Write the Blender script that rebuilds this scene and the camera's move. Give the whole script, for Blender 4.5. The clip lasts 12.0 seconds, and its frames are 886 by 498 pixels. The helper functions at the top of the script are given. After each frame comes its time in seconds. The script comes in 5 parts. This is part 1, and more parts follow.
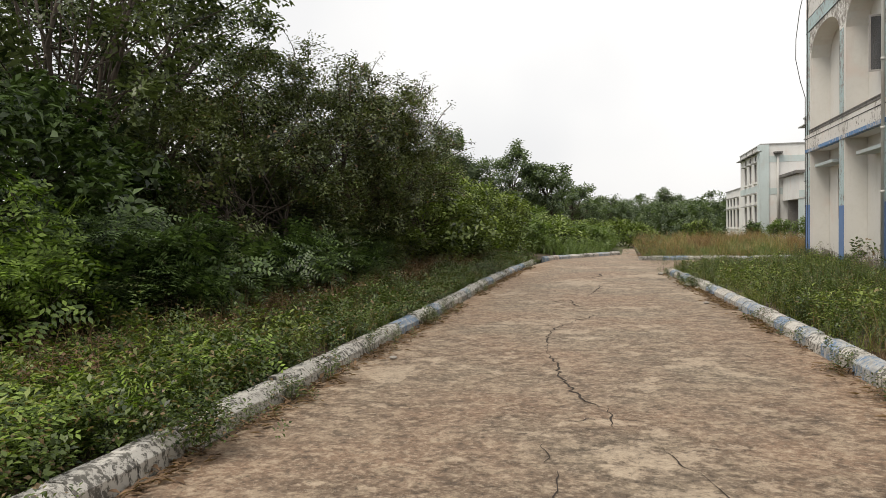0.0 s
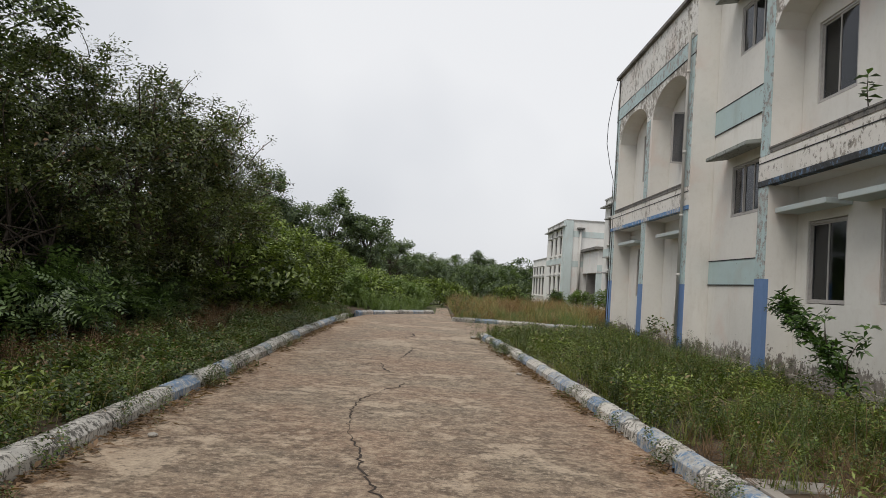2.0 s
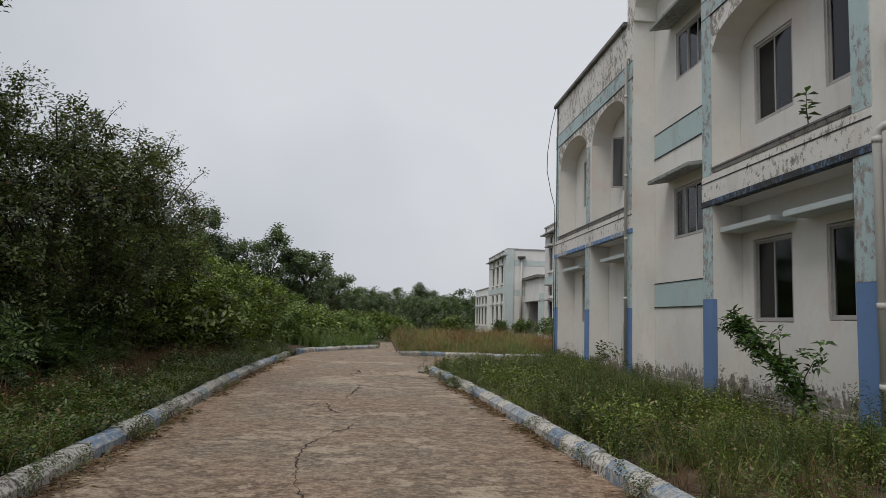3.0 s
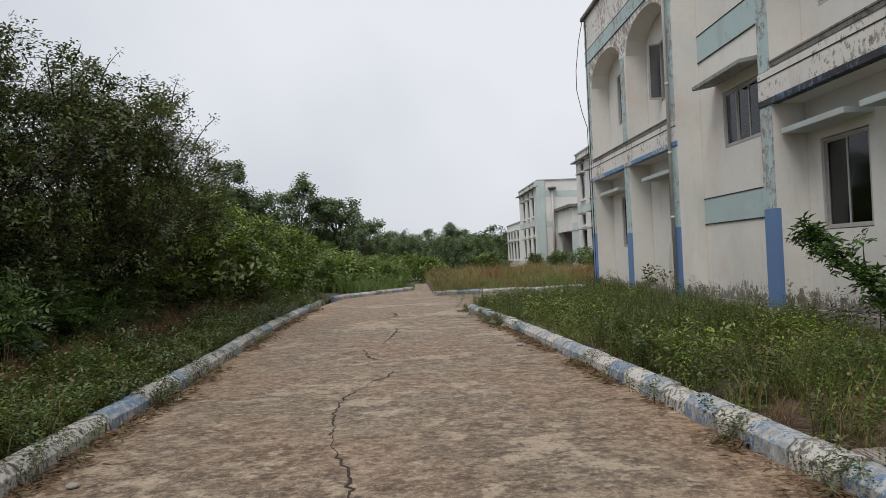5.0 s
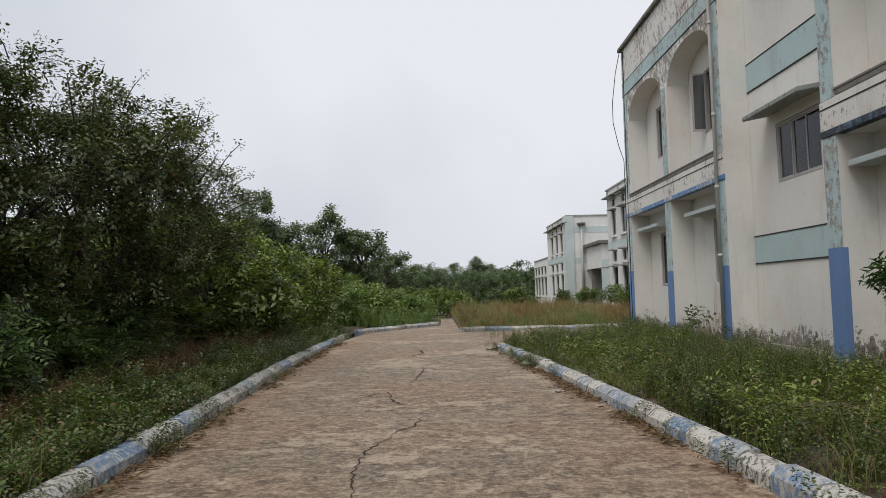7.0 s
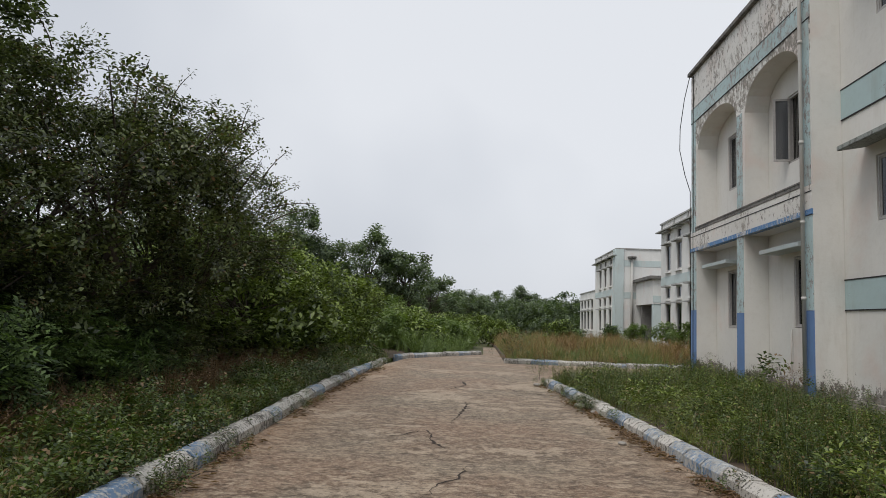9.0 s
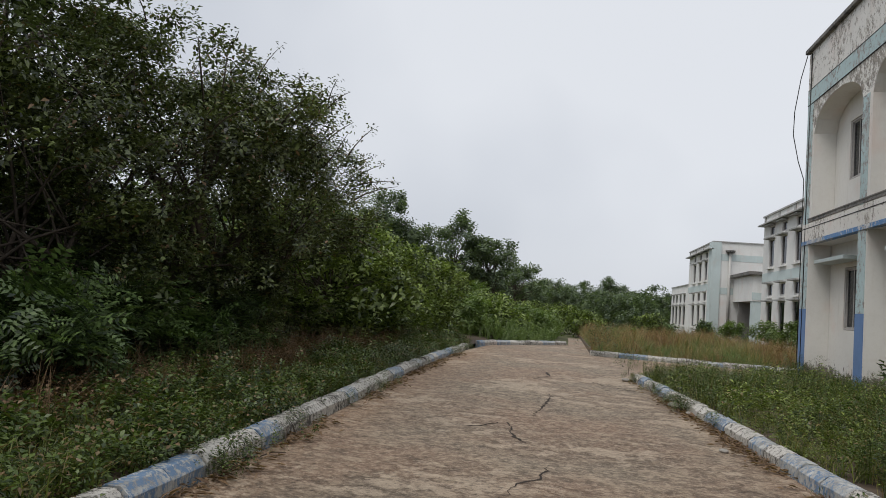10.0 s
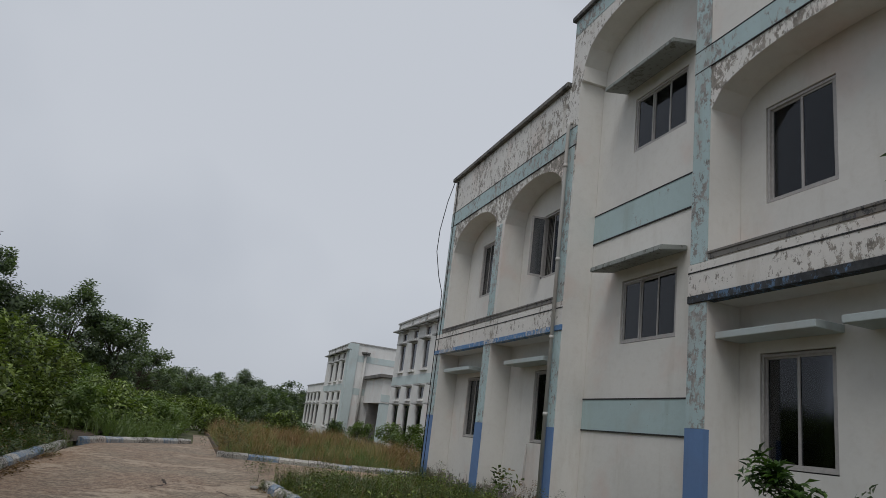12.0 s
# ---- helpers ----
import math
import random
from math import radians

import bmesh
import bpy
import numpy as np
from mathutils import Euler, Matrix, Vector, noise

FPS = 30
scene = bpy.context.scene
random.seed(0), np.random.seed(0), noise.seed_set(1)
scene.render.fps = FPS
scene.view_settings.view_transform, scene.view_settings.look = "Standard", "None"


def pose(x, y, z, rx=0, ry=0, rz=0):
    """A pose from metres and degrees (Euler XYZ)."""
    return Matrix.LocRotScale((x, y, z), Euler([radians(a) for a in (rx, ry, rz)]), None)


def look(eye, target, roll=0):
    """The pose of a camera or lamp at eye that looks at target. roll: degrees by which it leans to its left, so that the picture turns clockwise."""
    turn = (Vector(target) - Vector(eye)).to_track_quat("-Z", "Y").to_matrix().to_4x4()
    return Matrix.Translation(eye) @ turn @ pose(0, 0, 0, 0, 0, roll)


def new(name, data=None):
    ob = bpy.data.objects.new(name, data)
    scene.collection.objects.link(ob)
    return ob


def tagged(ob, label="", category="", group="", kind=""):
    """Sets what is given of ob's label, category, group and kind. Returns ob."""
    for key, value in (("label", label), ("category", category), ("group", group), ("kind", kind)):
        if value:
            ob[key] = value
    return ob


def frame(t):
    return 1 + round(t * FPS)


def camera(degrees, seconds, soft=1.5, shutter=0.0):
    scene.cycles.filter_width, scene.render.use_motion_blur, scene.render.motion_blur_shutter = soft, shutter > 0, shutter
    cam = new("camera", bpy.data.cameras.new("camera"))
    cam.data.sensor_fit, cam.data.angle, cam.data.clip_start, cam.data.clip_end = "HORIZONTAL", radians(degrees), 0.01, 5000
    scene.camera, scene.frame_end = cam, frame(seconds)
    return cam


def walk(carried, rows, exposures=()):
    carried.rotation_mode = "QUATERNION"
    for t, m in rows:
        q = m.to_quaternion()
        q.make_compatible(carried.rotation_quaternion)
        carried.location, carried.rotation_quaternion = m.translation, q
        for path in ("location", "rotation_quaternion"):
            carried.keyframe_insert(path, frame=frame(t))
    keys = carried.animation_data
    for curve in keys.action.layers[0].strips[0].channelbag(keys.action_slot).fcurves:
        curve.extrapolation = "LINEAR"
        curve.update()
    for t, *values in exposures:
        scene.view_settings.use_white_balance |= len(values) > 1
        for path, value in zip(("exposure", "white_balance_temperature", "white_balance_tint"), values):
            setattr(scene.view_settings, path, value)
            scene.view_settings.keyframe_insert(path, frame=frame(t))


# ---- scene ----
cam = camera(66.0, 12.0, soft=0.6)
PATH = [
    (0, (-0.024, -0.021, 1.316), (-0.537, 1.911, 1.256), -0.9),
    (0.5, (-0.130, 0.175, 1.344), (-0.598, 2.119, 1.379), 2.1),
    (1, (-0.192, 0.436, 1.340), (-0.521, 2.408, 1.379), -0.7),
    (1.5, (-0.194, 0.692, 1.345), (-0.590, 2.650, 1.440), 1.7),
    (1.7, (-0.165, 0.805, 1.331), (-0.433, 2.785, 1.352), 4.0),
    (1.8, (-0.150, 0.868, 1.343), (-0.293, 2.862, 1.381), 3.8),
    (1.9, (-0.130, 0.927, 1.358), (-0.194, 2.925, 1.409), 4.1),
    (2, (-0.112, 0.974, 1.375), (-0.104, 2.972, 1.477), 4.0),
    (2.5, (-0.176, 1.182, 1.395), (0.141, 3.144, 1.616), 3.9),
    (3, (-0.191, 1.411, 1.351), (-0.014, 3.393, 1.557), 1.8),
    (3.2, (-0.181, 1.485, 1.325), (-0.133, 3.475, 1.523), 0.5),
    (4.8, (-0.203, 2.169, 1.296), (-0.170, 4.167, 1.392), -2.0),
    (5, (-0.193, 2.266, 1.280), (-0.102, 4.264, 1.311), -2.5),
    (5.5, (-0.222, 2.484, 1.302), (0.179, 4.444, 1.296), -4.9),
    (6, (-0.345, 2.662, 1.288), (0.032, 4.625, 1.313), -3.5),
    (6.5, (-0.275, 2.830, 1.319), (-0.152, 4.820, 1.471), -3.6),
    (6.7, (-0.262, 2.889, 1.306), (-0.188, 4.883, 1.435), -2.5),
    (8.3, (-0.311, 3.575, 1.341), (-0.471, 5.563, 1.497), 1.4),
    (8.5, (-0.318, 3.693, 1.341), (-0.479, 5.684, 1.446), 2.3),
    (9, (-0.397, 3.938, 1.336), (-0.506, 5.923, 1.543), 2.2),
    (9.5, (-0.466, 4.140, 1.317), (-0.778, 6.105, 1.522), 1.4),
    (10, (-0.431, 4.438, 1.304), (-0.788, 6.399, 1.458), 4.7),
    (10.3, (-0.431, 4.630, 1.302), (-0.520, 6.618, 1.498), 5.5),
    (10.5, (-0.441, 4.742, 1.303), (-0.367, 6.716, 1.613), 5.0),
    (11, (-0.492, 4.928, 1.332), (-0.329, 6.891, 1.679), 3.2),
    (11.5, (-0.500, 5.134, 1.292), (-0.228, 7.064, 1.739), 6.7),
    (11.7, (-0.476, 5.213, 1.286), (-0.058, 7.119, 1.725), 7.8),
    (12, (-0.482, 5.310, 1.373), (0.116, 7.145, 1.897), 7.3),
]
EXPOSURES = [
    (0.0, 0.42, 7000, 10), (1.0, 0.32, 6900, 10), (1.5, 0.25, 6800, 10), (2.0, 0.08, 6650, 10), (2.5, -0.33, 6450, 10), (3.2, -0.2, 6450, 10), (5.0, 0.02, 6450, 10),
    (5.5, 0.06, 6450, 10), (6.0, 0.0, 6450, 10), (6.5, 0.03, 6450, 10), (8.5, 0.0, 6450, 10), (9.5, -0.05, 6400, 10), (10.5, -0.08, 6350, 10), (11.0, -0.38, 6250, 10), (11.5, -0.42, 6250, 10), (12.0, -0.51, 6200, 10),
]
walk(cam, [(t, look(eye, target, roll)) for t, eye, target, roll in PATH], EXPOSURES)

# ---- world and light: an overcast sky with a wide, weak sun behind the haze ----
SUN_EL, SUN_AZ = 60.0, 222.0
world = bpy.data.worlds.new("overcast")
scene.world = world
world.use_nodes = True
wn, wl = world.node_tree.nodes, world.node_tree.links
wn.clear()
w_out = wn.new("ShaderNodeOutputWorld")
w_bg = wn.new("ShaderNodeBackground")
w_bg.inputs["Strength"].default_value = 0.1
w_sky = wn.new("ShaderNodeTexSky")
w_sky.sky_type = "NISHITA"
w_sky.sun_disc = False
w_sky.sun_elevation = radians(SUN_EL)
w_sky.sun_rotation = radians(SUN_AZ)
w_sky.dust_density = 4.0
w_co = wn.new("ShaderNodeTexCoord")
w_no = wn.new("ShaderNodeTexNoise")
w_no.inputs["Scale"].default_value = 1.3
w_no.inputs["Detail"].default_value = 4.0
w_no.inputs["Roughness"].default_value = 0.5
w_ra = wn.new("ShaderNodeValToRGB")
w_ra.color_ramp.elements[0].position, w_ra.color_ramp.elements[0].color = 0.3, (5.2, 5.55, 6.2, 1)
w_ra.color_ramp.elements[1].position, w_ra.color_ramp.elements[1].color = 0.7, (8.3, 8.5, 8.85, 1)
w_mix = wn.new("ShaderNodeMixRGB")
w_mix.inputs["Fac"].default_value = 0.93
w_dot = wn.new("ShaderNodeVectorMath")
w_dot.operation = "DOT_PRODUCT"
w_dot.inputs[1].default_value = (0.12, 0.80, 0.585)
w_map = wn.new("ShaderNodeMapRange")
w_map.interpolation_type = "SMOOTHSTEP"
w_map.inputs["From Min"].default_value, w_map.inputs["From Max"].default_value = 0.8, 1.0
w_map.inputs["To Min"].default_value, w_map.inputs["To Max"].default_value = 0.0, 0.14
w_sum = wn.new("ShaderNodeMath")
w_sum.operation = "ADD"
wl.new(w_co.outputs["Generated"], w_dot.inputs[0])
wl.new(w_dot.outputs["Value"], w_map.inputs["Value"])
wl.new(w_no.outputs["Fac"], w_sum.inputs[0])
wl.new(w_map.outputs["Result"], w_sum.inputs[1])
wl.new(w_co.outputs["Generated"], w_no.inputs["Vector"])
wl.new(w_sum.outputs["Value"], w_ra.inputs["Fac"])
wl.new(w_sky.outputs["Color"], w_mix.inputs["Color1"])
wl.new(w_ra.outputs["Color"], w_mix.inputs["Color2"])
wl.new(w_mix.outputs["Color"], w_bg.inputs["Color"])
wl.new(w_bg.outputs["Background"], w_out.inputs["Surface"])

sun = new("sun", bpy.data.lights.new("sun", "SUN"))
sun.data.energy = 1.7
sun.data.angle = radians(30)
sun.data.color = (1.0, 0.96, 0.9)
_a, _e = radians(SUN_AZ), radians(SUN_EL)
sun.matrix_world = look((30 * math.sin(_a) * math.cos(_e), 30 * math.cos(_a) * math.cos(_e), 30 * math.sin(_e)), (0, 0, 0))

# ---- materials ----
def nodes(name):
    m = bpy.data.materials.new(name)
    m.use_nodes = True
    nt = m.node_tree
    return m, nt.nodes, nt.links, nt.nodes["Principled BSDF"]


def tex_noise(n, l, vec, scale, detail=4.0, rough=0.55):
    t = n.new("ShaderNodeTexNoise")
    t.inputs["Scale"].default_value, t.inputs["Detail"].default_value, t.inputs["Roughness"].default_value = scale, detail, rough
    l.new(vec, t.inputs["Vector"])
    return t.outputs["Fac"]


def ramp(n, l, fac, a, b, ca=(0, 0, 0), cb=(1, 1, 1)):
    r = n.new("ShaderNodeValToRGB")
    r.color_ramp.elements[0].position, r.color_ramp.elements[0].color = a, (*ca, 1)
    r.color_ramp.elements[1].position, r.color_ramp.elements[1].color = b, (*cb, 1)
    l.new(fac, r.inputs["Fac"])
    return r.outputs["Color"]


def mix(n, l, fac, a, b, mode="MIX"):
    x = n.new("ShaderNodeMixRGB")
    x.blend_type = mode
    for sock, v in ((x.inputs["Fac"], fac), (x.inputs["Color1"], a), (x.inputs["Color2"], b)):
        if isinstance(v, (int, float)):
            sock.default_value = v
        elif isinstance(v, tuple):
            sock.default_value = (*v, 1)
        else:
            l.new(v, sock)
    return x.outputs["Color"]


def arith(n, l, op, a, b):
    x = n.new("ShaderNodeMath")
    x.operation = op
    for sock, v in zip(x.inputs, (a, b)):
        if isinstance(v, (int, float)):
            sock.default_value = v
        else:
            l.new(v, sock)
    return x.outputs["Value"]


def world_pos(n, l, scale=(1, 1, 1), shift=(0, 0, 0)):
    g = n.new("ShaderNodeNewGeometry")
    mp = n.new("ShaderNodeMapping")
    mp.inputs["Scale"].default_value = scale
    mp.inputs["Location"].default_value = shift
    l.new(g.outputs["Position"], mp.inputs["Vector"])
    return mp.outputs["Vector"]


def height_z(n, l):
    g = n.new("ShaderNodeNewGeometry")
    s = n.new("ShaderNodeSeparateXYZ")
    l.new(g.outputs["Position"], s.inputs["Vector"])
    return s.outputs["Z"]


def bump(n, l, bsdf, h, strength, dist):
    b = n.new("ShaderNodeBump")
    b.inputs["Strength"].default_value, b.inputs["Distance"].default_value = strength, dist
    l.new(h, b.inputs["Height"])
    l.new(b.outputs["Normal"], bsdf.inputs["Normal"])


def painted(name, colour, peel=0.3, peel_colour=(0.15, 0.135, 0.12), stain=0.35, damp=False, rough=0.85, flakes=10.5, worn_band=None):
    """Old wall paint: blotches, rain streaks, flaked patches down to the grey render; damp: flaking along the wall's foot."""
    m, n, l, b = nodes(name)
    p = world_pos(n, l)
    big = tex_noise(n, l, p, 0.55, 5)
    fine = tex_noise(n, l, p, 9.0, 6, 0.65)
    streak = tex_noise(n, l, world_pos(n, l, (2.8, 2.8, 0.5)), 1.0, 6, 0.65)
    dark = tuple(c * k for c, k in zip(colour, (0.62, 0.57, 0.5)))
    pink = (min(1, colour[0] * 0.95), colour[1] * 0.8, colour[2] * 0.76)
    c = mix(n, l, ramp(n, l, big, 0.45, 0.75), colour, tuple(k * 0.86 for k in colour))
    c = mix(n, l, arith(n, l, "MULTIPLY", ramp(n, l, tex_noise(n, l, p, 0.9, 3), 0.56, 0.72), 0.55), c, pink)
    c = mix(n, l, arith(n, l, "MULTIPLY", ramp(n, l, streak, 0.55, 0.8), stain), c, dark)
    c = mix(n, l, arith(n, l, "MULTIPLY", ramp(n, l, fine, 0.5, 0.8), 0.18), c, dark)
    flake = arith(n, l, "ADD", tex_noise(n, l, world_pos(n, l, (1, 1, 0.65)), flakes, 10, 0.78), arith(n, l, "MULTIPLY", tex_noise(n, l, p, 1.1, 3), 0.35))
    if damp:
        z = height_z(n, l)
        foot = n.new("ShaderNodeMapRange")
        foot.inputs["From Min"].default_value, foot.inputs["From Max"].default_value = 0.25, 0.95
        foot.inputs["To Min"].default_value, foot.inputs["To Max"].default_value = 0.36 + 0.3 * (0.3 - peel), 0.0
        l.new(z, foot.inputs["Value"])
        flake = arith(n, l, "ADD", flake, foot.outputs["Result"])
    if worn_band:
        for low, high in ((worn_band[0] - 0.25, worn_band[0]), (worn_band[1] + 0.05, worn_band[1])):
            band = n.new("ShaderNodeMapRange")
            band.inputs["From Min"].default_value, band.inputs["From Max"].default_value = low, high
            band.inputs["To Min"].default_value, band.inputs["To Max"].default_value = -0.12, 0.05
            l.new(height_z(n, l), band.inputs["Value"])
            flake = arith(n, l, "ADD", flake, band.outputs["Result"])
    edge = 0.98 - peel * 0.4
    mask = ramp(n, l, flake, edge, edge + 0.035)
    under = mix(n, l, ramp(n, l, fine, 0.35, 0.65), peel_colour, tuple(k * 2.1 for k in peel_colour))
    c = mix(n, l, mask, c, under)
    l.new(c, b.inputs["Base Color"])
    b.inputs["Roughness"].default_value = rough
    bump(n, l, b, arith(n, l, "SUBTRACT", fine, arith(n, l, "MULTIPLY", mask, 0.6)), 0.35, 0.01)
    return m


def plain(name, colour, rough=0.6, metal=0.0, vary=0.2, scale=12.0):
    m, n, l, b = nodes(name)
    p = world_pos(n, l)
    a = tex_noise(n, l, p, scale, 5)
    d = tex_noise(n, l, p, scale * 0.12, 4)
    f = arith(n, l, "ADD", arith(n, l, "MULTIPLY", a, 0.6), arith(n, l, "MULTIPLY", d, 0.4))
    c = mix(n, l, ramp(n, l, f, 0.35, 0.65), tuple(k * (1 - vary) for k in colour), tuple(min(1, k * (1 + vary)) for k in colour))
    l.new(c, b.inputs["Base Color"])
    b.inputs["Roughness"].default_value, b.inputs["Metallic"].default_value = rough, metal
    bump(n, l, b, a, 0.25, 0.004)
    return m


def leafy(name, dark, light, glow=0.25, rough=0.4, dry=None, dry_amount=0.06):
    """Leaves: colour varies leaf by leaf and in patches, some light comes through them."""
    m, n, l, b = nodes(name)
    g = n.new("ShaderNodeNewGeometry")
    patch = tex_noise(n, l, world_pos(n, l), 0.8, 3)
    f = arith(n, l, "ADD", arith(n, l, "MULTIPLY", g.outputs["Random Per Island"], 0.55), arith(n, l, "MULTIPLY", patch, 0.6))
    c = mix(n, l, ramp(n, l, f, 0.3, 0.82), dark, light)
    if dry:
        r = n.new("ShaderNodeTexWhiteNoise")
        r.noise_dimensions = "1D"
        l.new(g.outputs["Random Per Island"], r.inputs["W"])
        c = mix(n, l, ramp(n, l, r.outputs["Value"], 1 - dry_amount - 0.01, 1 - dry_amount + 0.01), c, dry)
    l.new(c, b.inputs["Base Color"])
    b.inputs["Roughness"].default_value = rough
    b.inputs["Specular IOR Level"].default_value = 0.5
    t = n.new("ShaderNodeBsdfTranslucent")
    l.new(mix(n, l, 1.0, c, (1.3, 1.5, 0.6), "MULTIPLY"), t.inputs["Color"])
    s = n.new("ShaderNodeMixShader")
    s.inputs["Fac"].default_value = glow
    l.new(b.outputs["BSDF"], s.inputs[1])
    l.new(t.outputs["BSDF"], s.inputs[2])
    l.new(s.outputs["Shader"], n["Material Output"].inputs["Surface"])
    return m


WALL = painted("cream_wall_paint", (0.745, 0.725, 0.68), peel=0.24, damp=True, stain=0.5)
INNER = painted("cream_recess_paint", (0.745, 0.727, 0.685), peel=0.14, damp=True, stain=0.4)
WORN = painted("flaking_white_paint", (0.735, 0.715, 0.68), peel=0.68, peel_colour=(0.19, 0.172, 0.15), stain=0.8)
CYAN = painted("pale_cyan_paint", (0.45, 0.57, 0.575), peel=0.46, peel_colour=(0.2, 0.2, 0.19), stain=0.45)
CYANWORN = painted("flaking_cyan_paint", (0.45, 0.57, 0.58), peel=0.7, peel_colour=(0.2, 0.19, 0.18), stain=0.5)
BLUE = painted("blue_pier_paint", (0.14, 0.24, 0.45), peel=0.3, peel_colour=(0.3, 0.33, 0.36), stain=0.3)
BLUEEDGE = painted("blue_edge_paint", (0.12, 0.25, 0.47), peel=0.76, peel_colour=(0.3, 0.3, 0.3), stain=0.4)
BLUEWORN = painted("flaking_blue_paint", (0.10, 0.17, 0.27), peel=0.88, peel_colour=(0.028, 0.03, 0.033), stain=0.8)
LEDGEP = painted("ledge_white_paint", (0.73, 0.705, 0.665), peel=0.62, peel_colour=(0.19, 0.172, 0.15), stain=0.7)
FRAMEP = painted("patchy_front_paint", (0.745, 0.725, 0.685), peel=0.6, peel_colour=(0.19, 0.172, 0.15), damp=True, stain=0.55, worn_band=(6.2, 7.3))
LICHEN = painted("blackened_cement", (0.2, 0.19, 0.175), peel=0.7, peel_colour=(0.05, 0.05, 0.05), stain=0.6)
SLAB = painted("awning_cement", (0.30, 0.32, 0.30), peel=0.62, peel_colour=(0.1, 0.1, 0.09), stain=0.5)
LINTEL = painted("lintel_paint", (0.50, 0.56, 0.56), peel=0.35, stain=0.3)
GROOVE = plain("dark_groove", (0.03, 0.03, 0.032), 0.9)
ALU = plain("window_frame_paint", (0.41, 0.39, 0.375), 0.5, 0.0, 0.15, 20)
# inner walls and floors: the rooms' dimness is put into this grey
DARK = plain("dim_room_grey", (0.2, 0.19, 0.18), 0.9)
CURTAIN = plain("faded_curtain", (0.42, 0.37, 0.32), 0.9, 0, 0.3, 4)
PVC = painted("pvc_pipe", (0.52, 0.51, 0.48), peel=0.06, stain=0.45, rough=0.5)
CABLE = plain("black_cable", (0.015, 0.015, 0.016), 0.6)
FARWALL = painted("far_white_wall", (0.80, 0.79, 0.76), peel=0.3, stain=0.4)
FARCOPE = painted("far_coping_cement", (0.40, 0.40, 0.385), peel=0.6, peel_colour=(0.12, 0.12, 0.11), stain=0.6)
FARCYAN = painted("far_cyan_wall", (0.58, 0.66, 0.65), peel=0.12, stain=0.35)
IRON = plain("dark_iron", (0.05, 0.045, 0.04), 0.6, 0.3)
BARK = plain("bark", (0.09, 0.07, 0.055), 0.9, 0, 0.4, 18)
CONC = painted("pale_concrete", (0.36, 0.335, 0.30), peel=0.34, peel_colour=(0.12, 0.1, 0.085), stain=0.5)


def glass():
    m, n, l, b = nodes("dark_window_glass")
    tr = n.new("ShaderNodeBsdfTransparent")
    tr.inputs["Color"].default_value = (0.42, 0.43, 0.45, 1)
    gl = n.new("ShaderNodeBsdfGlossy")
    gl.inputs["Roughness"].default_value = 0.06
    gl.inputs["Color"].default_value = (0.8, 0.82, 0.85, 1)
    fr = n.new("ShaderNodeFresnel")
    fr.inputs["IOR"].default_value = 1.5
    s = n.new("ShaderNodeMixShader")
    l.new(fr.outputs["Fac"], s.inputs["Fac"])
    l.new(tr.outputs["BSDF"], s.inputs[1])
    l.new(gl.outputs["BSDF"], s.inputs[2])
    l.new(s.outputs["Shader"], n["Material Output"].inputs["Surface"])
    return m


GLASS = glass()


